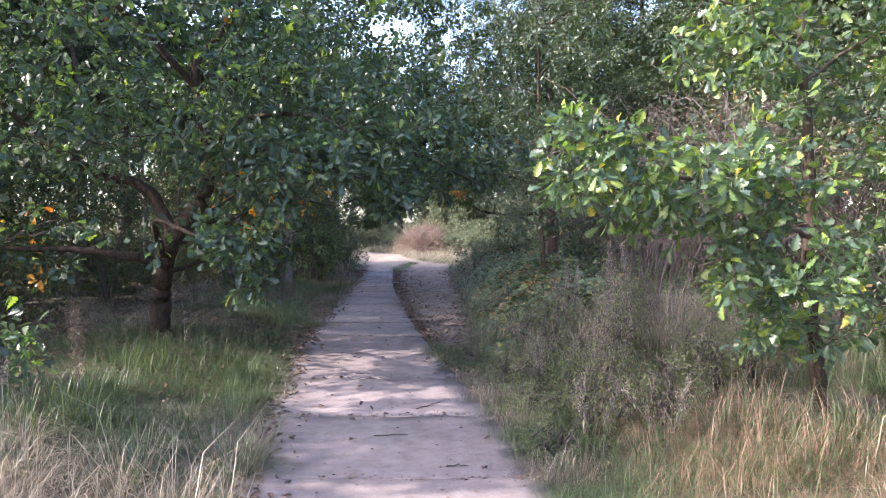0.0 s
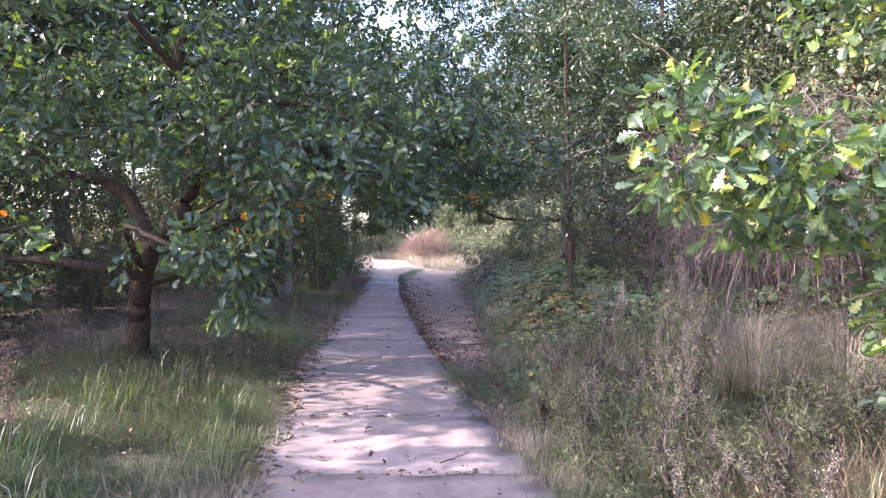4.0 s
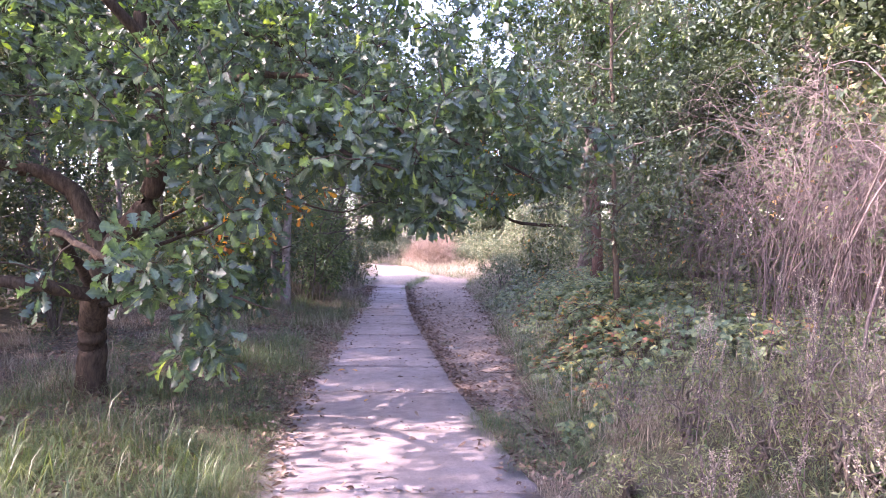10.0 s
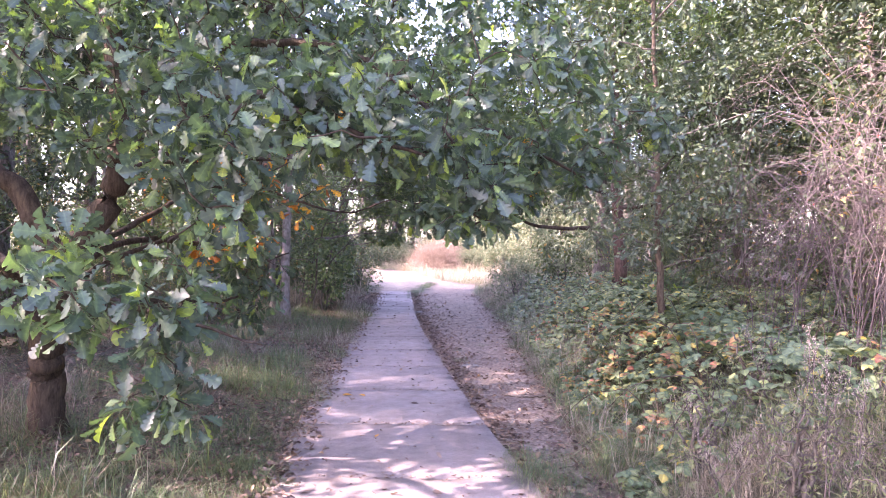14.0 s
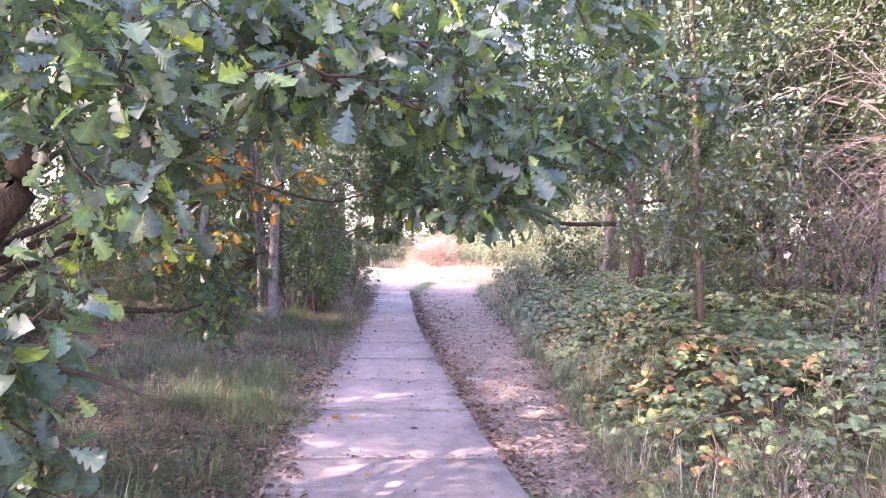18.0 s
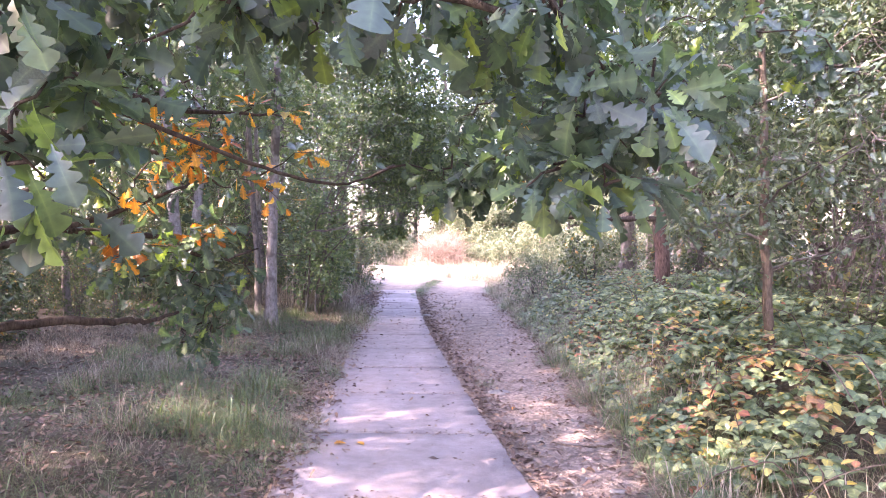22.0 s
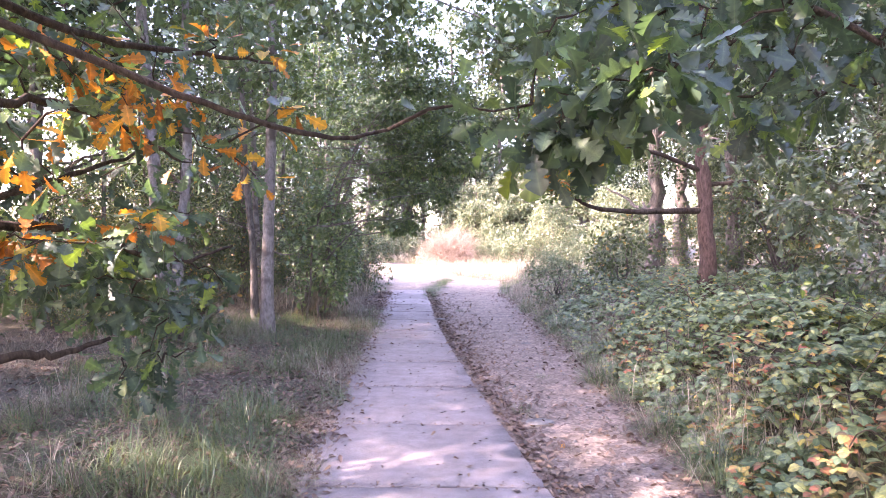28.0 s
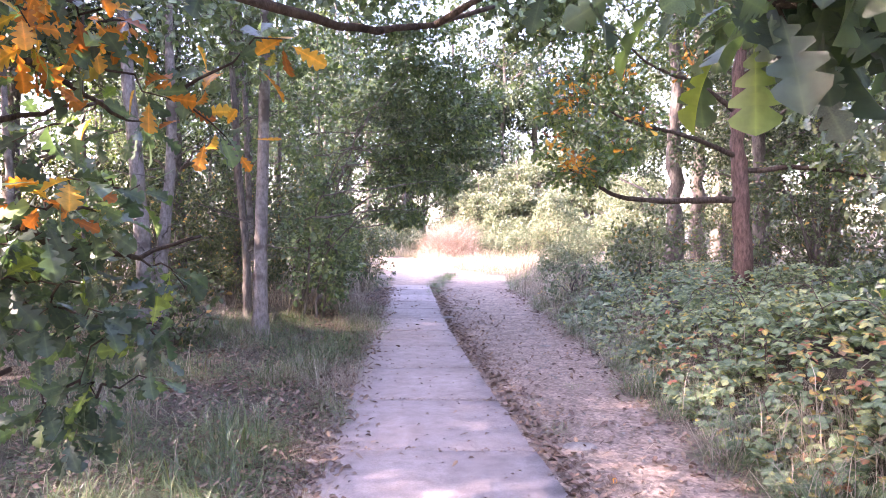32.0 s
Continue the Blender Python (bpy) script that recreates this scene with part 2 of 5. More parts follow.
def ground_mat():
    """Soil, moss and litter, with sand where the track has worn it bare (attribute sand) and grass green (attribute turf)."""
    m, nt, b = mat("ground")
    co = coord(nt)
    mid, fine = noise_tex(nt, 4, 6, 0.65, co), noise_tex(nt, 60, 5, 0.7, co)
    soil = ramp(nt, mid, [(0.3, (0.045, 0.034, 0.026)), (0.5, (0.08, 0.06, 0.045)), (0.7, (0.13, 0.098, 0.075))])
    turf = ramp(nt, mid, [(0.3, (0.045, 0.05, 0.03)), (0.7, (0.1, 0.095, 0.06))])
    sand = ramp(nt, mid, [(0.3, (0.16, 0.125, 0.108)), (0.7, (0.31, 0.25, 0.222))])
    pale = ramp(nt, mid, [(0.3, (0.22, 0.182, 0.155)), (0.7, (0.33, 0.285, 0.245))])
    def att(name):
        a = nt.nodes.new("ShaderNodeAttribute")
        a.attribute_name = name
        return a.outputs["Fac"]
    c = mixc(nt, att("turf"), soil, turf)
    c = mixc(nt, att("sand"), c, sand)
    c = mixc(nt, att("pale"), c, pale)
    c = mixc(nt, 0.7, c, ramp(nt, fine, [(0.3, (0.6, 0.58, 0.56)), (0.7, (1.3, 1.3, 1.3))]), "MULTIPLY")
    v = nt.nodes.new("ShaderNodeTexVoronoi")
    v.inputs["Scale"].default_value = 38
    nt.links.new(co, v.inputs["Vector"])
    c = mixc(nt, 0.75, c, ramp(nt, v.outputs["Color"], [(0.1, (0.5, 0.48, 0.45)), (0.9, (1.55, 1.5, 1.4))]), "MULTIPLY")
    nt.links.new(c, b.inputs["Base Color"])
    b.inputs["Roughness"].default_value = 0.95
    bump(nt, b, fine, 0.8, 0.02)
    return m


M_CONC, M_GROUND = concrete_mat(), ground_mat()
M_STONE = bark_mat("stone", (0.13, 0.12, 0.115), (0.27, 0.25, 0.235), 6, 1.0, 0.4)
rng = np.random.default_rng(7)


# ---- mesh tools ----
def mesh_of(name, verts, tris, material, rib=None, smooth=False):
    me = bpy.data.meshes.new(name)
    verts, tris = np.asarray(verts, np.float32), np.asarray(tris, np.int32)
    me.vertices.add(len(verts))
    me.vertices.foreach_set("co", verts.ravel())
    me.loops.add(tris.size)
    me.loops.foreach_set("vertex_index", tris.ravel())
    me.polygons.add(len(tris))
    me.polygons.foreach_set("loop_start", np.arange(0, tris.size, 3, dtype=np.int32))
    if rib is not None:
        me.attributes.new("rib", "FLOAT", "POINT").data.foreach_set("value", np.asarray(rib, np.float32))
    me.materials.append(material)
    me.update(calc_edges=True)
    if smooth:
        me.shade_smooth()
    return me


def part(name, me, parent, label="", kind=""):
    ob = new(name, me)
    ob.parent = parent
    return tagged(ob, label, kind=kind)


def thing(name, loc, label, category, group="", kind=""):
    ob = new(name)
    ob.empty_display_size = 0.2
    ob.location = loc
    return tagged(ob, label, category, group, kind)


def blade(stations, fold=0.3, droop=0.18, wave=0.0):
    """A leaf of length 1 along y: stations of (along, half width). Returns vertices, triangles and the midrib mark."""
    v, rib = [], []
    for i, (a, w) in enumerate(stations):
        z = -droop * a * a
        k = wave * (1 if i % 2 else -1)
        v += [(0, a, z), (-w, a + w * 0.25, z + fold * w + k), (w, a + w * 0.25, z + fold * w - k)]
        rib += [1, 0, 0]
    t = []
    for i in range(len(stations) - 1):
        m, l, r, m2, l2, r2 = 3 * i, 3 * i + 1, 3 * i + 2, 3 * i + 3, 3 * i + 4, 3 * i + 5
        if stations[i][1] > 0.001:
            t += [(m, m2, l), (m, r, m2)]
        if stations[i + 1][1] > 0.001:
            t += [(l, m2, l2), (r, r2, m2)]
    return np.array(v, float), np.array(t), np.array(rib, float)


LOBED = [(0, .008), (.08, .015), (.14, .06), (.19, .105), (.24, .115), (.28, .06), (.32, .12), (.38, .19), (.43, .2), (.475, .1), (.52, .18), (.58, .25), (.63, .26), (.675, .13), (.72, .2), (.78, .25), (.83, .23), (.87, .14), (.92, .14), (.97, .09), (1, 0)]
T_OAK = [blade(LOBED, f, d, w) for f, d, w in ((.25, .25, .004), (.5, .4, .008), (.1, -.1, .006))]
T_OAKM = [blade([(0, .012), (.14, .03), (.2, .12), (.25, .12), (.3, .05), (.37, .19), (.43, .2), (.48, .09), (.56, .26), (.63, .27), (.68, .13), (.76, .27), (.84, .24), (.93, .12), (1, 0)], f, d) for f, d in ((.25, .25), (.45, .4), (.05, .1))]
T_LOW = [(np.array([(0, 0, 0), (-.3, .5, .1), (0, 1, -.2), (.3, .5, .1)], float), np.array([(0, 2, 1), (0, 3, 2)]), np.array([1., 0, 1, 0]))]
T_OAKS = [blade([(0, .015), (.3, .2), (.42, .06), (.58, .29), (.67, .1), (.82, .28), (1, .0)], f, d) for f, d in ((.2, .2), (.4, .35))]
T_OVAL = [blade([(0, .0), (.5, .38), (1, 0)], .25, .25)]
T_OVATE = [blade([(0, .02), (.3, .33), (.65, .27), (1, 0)], .3, .25)]
T_ROUND = [blade([(0, .0), (.2, .4), (.7, .42), (1, 0)], .2, .15)]
T_LANCE = [blade([(0, .01), (.4, .14), (1, 0)], .3, .3)]


def strip(w, d):
    """A blade of grass of length 1 that bends over by d."""
    v = [(-w, 0, 0), (w, 0, 0), (-w * .8, .6, -d * .22), (w * .8, .6, -d * .22), (0, 1 - .25 * d, -d)]
    return np.array(v, float), np.array([(0, 1, 3), (0, 3, 2), (2, 3, 4)]), np.zeros(5)


T_GRASS = [strip(.0075, d) for d in (.4, .8, 1.3)]
T_STRAW = [strip(.005, d) for d in (.2, .6, 1.1)]
T_THIN = [strip(.004, d) for d in (.3, .7, 1.2)]
T_HAIR = [strip(.0028, d) for d in (.2, .45, .8)]


def trifoliate(leaflet):
    v, t, r = leaflet
    V, T, R, n = [], [], [], 0
    for ang, s, off in ((0, 1.0, .3), (70, .8, .18), (-70, .8, .18)):
        a = math.radians(ang)
        w = v * s
        w = np.c_[w[:, 0] * math.cos(a) - w[:, 1] * math.sin(a), w[:, 0] * math.sin(a) + w[:, 1] * math.cos(a) + off, w[:, 2]]
        V.append(w), T.append(t + n), R.append(r)
        n += len(w)
    return np.vstack(V), np.vstack(T), np.concatenate(R)


T_TRI = [trifoliate(blade([(0, .0), (.15, .27), (.35, .42), (.42, .36), (.62, .38), (.7, .27), (.88, .16), (1, 0)], f, d)) for f, d in ((.1, .25), (.22, .1), (.02, .35))]
T_TRIFAR = [trifoliate(blade([(0, .0), (.4, .44), (1, 0)], .12, .25))]


def unit(a):
    return a / np.maximum(np.linalg.norm(a, axis=-1, keepdims=True), 1e-9)


def frames_of(D, N):
    y = unit(D)
    z = unit(N - (N * y).sum(1, keepdims=True) * y)
    return np.cross(y, z), y, z


def scatter(name, temps, P, D, N, S, material, base=(0, 0, 0)):
    """Many leaves as one mesh: places, directions, facing and lengths."""
    P, S = np.asarray(P, float) - np.asarray(base), np.asarray(S, float)
    V, T, R, n = [], [], [], 0
    pick = np.arange(len(P)) % len(temps)
    for k, (v, t, r) in enumerate(temps):
        s = pick == k
        if not s.any():
            continue
        x, y, z = frames_of(D[s], N[s])
        w = (v[None, :, 0, None] * x[:, None] + v[None, :, 1, None] * y[:, None] + v[None, :, 2, None] * z[:, None]) * S[s][:, None, None] + P[s][:, None]
        c = len(w)
        V.append(w.reshape(-1, 3))
        T.append((t[None] + (np.arange(c) * len(v))[:, None, None]).reshape(-1, 3) + n)
        R.append(np.tile(r, c))
        n += c * len(v)
    return mesh_of(name, np.vstack(V), np.vstack(T), material, np.concatenate(R))


def leaf_objects(temps, P, D, N, S, material, parent, base, name="leaf"):
    """Leaves near the track as parts of their own, on shared meshes."""
    meshes = [mesh_of(name, v, t, material, r) for v, t, r in temps]
    x, y, z = frames_of(D, N)
    for i in range(len(P)):
        ob = new(name, meshes[i % len(meshes)])
        ob.parent = parent
        m = Matrix(((*(x[i] * S[i]),), (*(y[i] * S[i]),), (*(z[i] * S[i]),))).transposed().to_4x4()
        m.translation = P[i] - np.asarray(base)
        ob.matrix_basis = m


def smooth_line(pts, n=6, wob=0.0, r=rng):
    """A rounded line through the points."""
    p = np.asarray(pts, float)
    e = np.vstack([2 * p[0] - p[1], p, 2 * p[-1] - p[-2]])
    out = []
    for i in range(1, len(e) - 2):
        for k in range(n):
            t = k / n
            out.append(.5 * (2 * e[i] + (e[i + 1] - e[i - 1]) * t + (2 * e[i - 1] - 5 * e[i] + 4 * e[i + 1] - e[i + 2]) * t * t
                             + (3 * e[i] - e[i - 1] - 3 * e[i + 1] + e[i + 2]) * t ** 3))
    out = np.array(out + [p[-1]])
    if wob:
        out[1:-1] += r.normal(0, wob, (len(out) - 2, 3))
    return out


def tube(line, r0, r1, sides=6, rough=0.0, flare=0.0):
    line = np.asarray(line, float)
    n = len(line)
    d = unit(np.gradient(line, axis=0))
    ref = np.where(np.abs(d[:, 2:3]) > .9, [[1., 0, 0]], [[0, 0, 1.]])
    a = unit(np.cross(d, ref))
    b = np.cross(d, a)
    f = np.linspace(0, 1, n)
    rad = r0 + (r1 - r0) * f
    if flare:
        rad = rad * (1 + flare * np.exp(-f * n * 0.55))
    ang = np.arange(sides) * 2 * math.pi / sides
    rr = rad[:, None] * (1 + (rng.normal(0, rough, (n, sides)) if rough else 0))
    v = line[:, None] + rr[..., None] * (np.cos(ang)[None, :, None] * a[:, None] + np.sin(ang)[None, :, None] * b[:, None])
    i, j = np.meshgrid(np.arange(n - 1), np.arange(sides), indexing="ij")
    q = i * sides + j
    q2 = i * sides + (j + 1) % sides
    t = np.stack([np.stack([q, q2, q2 + sides], -1), np.stack([q, q2 + sides, q + sides], -1)], 2).reshape(-1, 3)
    v = v.reshape(-1, 3)
    v = np.vstack([v, line[-1:]])
    last = (n - 1) * sides
    cap = np.array([(last + k, last + (k + 1) % sides, n * sides) for k in range(sides)])
    return v, np.vstack([t, cap])


def tubes_mesh(name, tubes, material, base=(0, 0, 0)):
    V, T, n = [], [], 0
    for v, t in tubes:
        V.append(v), T.append(t + n)
        n += len(v)
    return mesh_of(name, np.vstack(V) - np.asarray(base), np.vstack(T), material, smooth=True)


# ---- the lie of the land ----
def step(a, b, v):
    t = np.clip((np.asarray(v, float) - a) / (b - a), 0, 1)
    return t * t * (3 - 2 * t)


def right_edge(y):
    """x of the slabs' straight edge."""
    return np.interp(y, [-20, 0, 3.5, 4.4, 5, 7, 9.6, 12.8, 15, 18, 25, 32], [1.6, .9, .64, .57, .44, .05, -.40, -.83, -1.1, -1.42, -1.95, -2.6])


WIDTH = 1.74


def left_edge(y):
    return right_edge(y) - np.interp(y, [0, 3.5, 5, 6.5, 9.8, 14.4, 18, 25], [1.8, 1.85, 1.91, 1.84, 1.6, 1.38, 1.2, 1.1])


def verge(y):
    """x where the plants of the bank begin."""
    return np.interp(y, [-20, 0, 4, 6.5, 8, 10, 14, 18, 22, 25, 29, 34, 42, 60], [1.7, .98, .68, .35, .5, .56, .56, .48, .4, .25, .5, 3.5, 8, 14])


_ph = rng.uniform(0, 6.28, (10, 2))
_fr = rng.uniform(-1, 1, (10, 2))


def rough_land(x, y):
    s = 0
    for k in range(10):
        s = s + np.sin(_fr[k, 0] * x * (1 + k * .5) + _fr[k, 1] * y * (1 + k * .5) + _ph[k, 0]) / (1.5 + k * .6)
    return s


def land(x, y):
    x, y = np.asarray(x, float), np.asarray(y, float)
    e = x - verge(y)
    far = 1 - step(26, 34, y)
    near = step(2, 9, y)
    bank = (.2 + .26 * near) * step(0, 1.2, e) * far + .12 * step(1.5, 5, e) + 1.2 * step(5, 22, e)
    left = left_edge(y) - x
    bank = bank + .15 * step(0, 1.6, left) + .25 * step(4, 20, left)
    off = np.maximum(step(0.1, 1.2, e), step(0.05, 1.0, left))
    track = (1 - off) * np.where((x > right_edge(y) - .14) | (x < left_edge(y) + .16), -.01, -.05)
    return bank + track + rough_land(x, y) * .022 * (.25 + off)


def axis(lo, hi, fine, far):
    a = list(np.arange(lo, hi, fine))
    s, v = fine, hi
    while v < far:
        s *= 1.25
        a.append(v)
        v += s
    s, v = fine, lo
    while v > -far:
        s *= 1.25
        v -= s
        a.insert(0, v)
    return np.array(a)


def build_ground():
    X, Y = axis(-5.0, 4.0, .11, 400), axis(2.0, 28.0, .16, 450)
    gx, gy = np.meshgrid(X, Y, indexing="ij")
    gz = land(gx, gy)
    v = np.stack([gx, gy, gz], -1).reshape(-1, 3)
    nx, ny = gx.shape
    i, j = np.meshgrid(np.arange(nx - 1), np.arange(ny - 1), indexing="ij")
    q = i * ny + j
    t = np.stack([np.stack([q, q + ny, q + ny + 1], -1), np.stack([q, q + ny + 1, q + 1], -1)], 2).reshape(-1, 3)
    me = mesh_of("ground", v, t, M_GROUND, smooth=True)
    x, y = v[:, 0], v[:, 1]
    wob = rough_land(x * 3, y * 3) * .1
    strip = (1 - step(-.25, .15, x - verge(y) + wob)) * step(-.1, .05, x - left_edge(y) - .1 + wob * .5)
    clearing = step(26, 29, y + wob * 6) * (1 - step(40, 44, y + wob * 8)) * (1 - step(-.5, .6, x - np.interp(y, [26, 29, 33, 40], [-.2, -.5, -1.9, -3.0]) + wob)) * step(-.6, .4, x - np.interp(y, [26, 30, 40], [-3.2, -3.6, -4.9]) + wob)
    island = step(.35, 0, np.abs(x + 1.65 - .06 * (y - 25) + wob) - .1) * step(21, 22.5, y) * (1 - step(29, 31, y))
    sand = np.clip(strip * step(5.5, 8, y) - island, 0, 1)
    pale = np.clip(clearing - island, 0, 1)
    me.attributes.new("pale", "FLOAT", "POINT").data.foreach_set("value", pale.astype(np.float32))
    turf = np.clip(.5 + rough_land(x * 2 + 9, y * 2) * .35, 0, 1)
    me.attributes.new("sand", "FLOAT", "POINT").data.foreach_set("value", sand.astype(np.float32))
    me.attributes.new("turf", "FLOAT", "POINT").data.foreach_set("value", turf.astype(np.float32))
    tagged(new("ground", me), "brown woodland soil with a bare sandy track", "ground", kind="structure")


build_ground()


def build_slabs():
    path = thing("pavement", (0, 0, 0), "narrow track of worn grey concrete slabs", "path", kind="structure")
    y, k = -5.28, 0
    while y < 24.5:
        y2 = y + 1.3
        n, m = 10, 10
        us = [0, .008] + [k_ / 8 for k_ in range(1, 8)] + [.992, 1]
        V = []
        for i in range(n + 1):
            for j in range(m + 1):
                g = .004
                yy = y + g + (1.3 - 2 * g) * us[j]
                x0, x1 = left_edge(yy), right_edge(yy)
                u = us[i]
                xx = x0 + (x1 - x0) * u
                z = .004 * math.sin(k * 2.3) + .004 * math.sin(7 * xx + k) * math.cos(5 * yy)
                if j in (0, m):
                    yy += rng.normal(0, .007)
                    z -= .005
                if i in (0, n):
                    xx += rng.normal(0, (.014 if yy > 7 else .04) if i == n else .03)
                    z -= .01
                V.append((xx, yy, z))
        top = len(V)
        T = []
        for i in range(n):
            for j in range(m):
                q = i * (m + 1) + j
                T += [(q, q + m + 1, q + m + 2), (q, q + m + 2, q + 1)]
        rim = [j for j in range(m + 1)] + [i * (m + 1) + m for i in range(1, n + 1)] + [n * (m + 1) + j for j in range(m - 1, -1, -1)] + [i * (m + 1) for i in range(n - 1, 0, -1)]
        for q in rim:
            V.append((V[q][0], V[q][1], V[q][2] - .11))
        c = len(rim)
        for a in range(c):
            b = (a + 1) % c
            T += [(rim[a], rim[b], top + b), (rim[a], top + b, top + a)]
        part("slab", mesh_of("slab", V, T, M_CONC), path)
        y, k = y2, k + 1


build_slabs()


# ---- trees ----
CLEAR_Y = np.array([-3.0, 0.0, 2.0, 4.0, 5.6, 7.3, 7.7])
CLEAR_X = np.array([.1, 0, -.39, -.68, -.92, -1.23, -1.3])


def off_way(P, side=.33, top=1.84):
    """True where a leaf leaves headroom over the middle of the track."""
    x = np.interp(P[:, 1], CLEAR_Y, CLEAR_X)
    inside = (P[:, 1] < 7.85) & (P[:, 1] > -3) & (np.abs(P[:, 0] - x) < side) & (P[:, 2] < top)
    return ~inside


def in_ball(c, r, n, hollow=0.0, g=rng):
    d = unit(g.normal(size=(n, 3)))
    u = g.uniform(hollow ** 3, 1, n) ** (1 / 3)
    return np.asarray(c) + d * u[:, None] * np.asarray(r)


class Grown:
    """Limbs given by hand, and twigs that reach from the nearest wood to the leaf clusters."""

    def __init__(self, base, trunk_bark, limb_bark):
        self.base, self.tb, self.lb = np.asarray(base, float), trunk_bark, limb_bark
        self.nodes, self.limbs, self.twigs, self.ends = [], [], [], []

    def limb(self, pts, r0, r1, sides=8, wob=.006, flare=0.0, n=6, rough=.06):
        line = smooth_line(pts, n, wob)
        self.limbs.append(tube(line, r0, r1, sides, rough, flare))
        self.nodes.append(line[2:] if len(line) > 4 else line)
        return line

    def reach(self, C, thick=.004, droop=.15, steps=5, sides=4, skip=1):
        nodes = np.vstack(self.nodes)
        first = np.array([np.min(np.linalg.norm(nodes - c, axis=1)) for c in C])
        pool = np.empty((len(nodes) + len(C) * 3, 3))
        pool[:len(nodes)] = nodes
        cnt = len(nodes)
        for j, c in enumerate(C[np.argsort(first)]):
            d = np.linalg.norm(pool[:cnt] - c, axis=1)
            k = int(np.argmin(d + .35 * np.maximum(0, pool[:cnt, 2] - c[2])))
            a, L = pool[k].copy(), d[k]
            mid = (a + c) / 2 + rng.normal(0, .1 * L, 3) + np.array([0, 0, droop * L])
            t = np.linspace(0, 1, steps)[:, None]
            line = (1 - t) ** 2 * a + 2 * t * (1 - t) * mid + t * t * c
            line[1:-1] += rng.normal(0, .012 + .015 * L, (steps - 2, 3))
            if j % skip == 0:
                self.twigs.append(tube(line, thick + .006 * min(L, 1.2), thick * .5, sides))
            pool[cnt:cnt + 3] = line[[steps // 2, steps - 2, steps - 1]]
            cnt += 3
            self.ends.append((line, L))

    def leaves(self, per, spread=.1, size=.11, up=.5, out=.5, sag=-.2):
        P, D = [], []
        for line, L in self.ends:
            k = rng.integers(max(1, per - 3), per + 4)
            f = np.clip(rng.beta(2.2, 1.0, k), 0, 1) * (len(line) - 1)
            i = np.minimum(f.astype(int), len(line) - 2)
            p = line[i] + (line[i + 1] - line[i]) * (f - i)[:, None]
            ax = unit(line[-1] - line[-2])
            d = unit(rng.normal(size=(k, 3)) + ax * out + np.array([0, 0, sag]))
            P.append(p + d * rng.uniform(0, spread, (k, 1))), D.append(d)
        P, D = np.vstack(P), np.vstack(D)
        N = unit(rng.normal(size=P.shape) * .55 + np.array([0, 0, up]))
        S = size * rng.uniform(.65, 1.25, len(P))
        ok = off_way(P)
        return P[ok], D[ok], N[ok], S[ok]

    def wood(self, root, trunk_label=""):
        for k, tb in enumerate(self.limbs):
            part("trunk" if k == 0 else "limb", tubes_mesh("trunk" if k == 0 else "limb", [tb], self.tb if k == 0 else self.lb, self.base), root, trunk_label if k == 0 else "")
        if self.twigs:
            part("twigwork", tubes_mesh("twigwork", self.twigs, self.lb, self.base), root, kind="stuff")


def split(mask, *arrays):
    return [a[mask] for a in arrays], [a[~mask] for a in arrays]


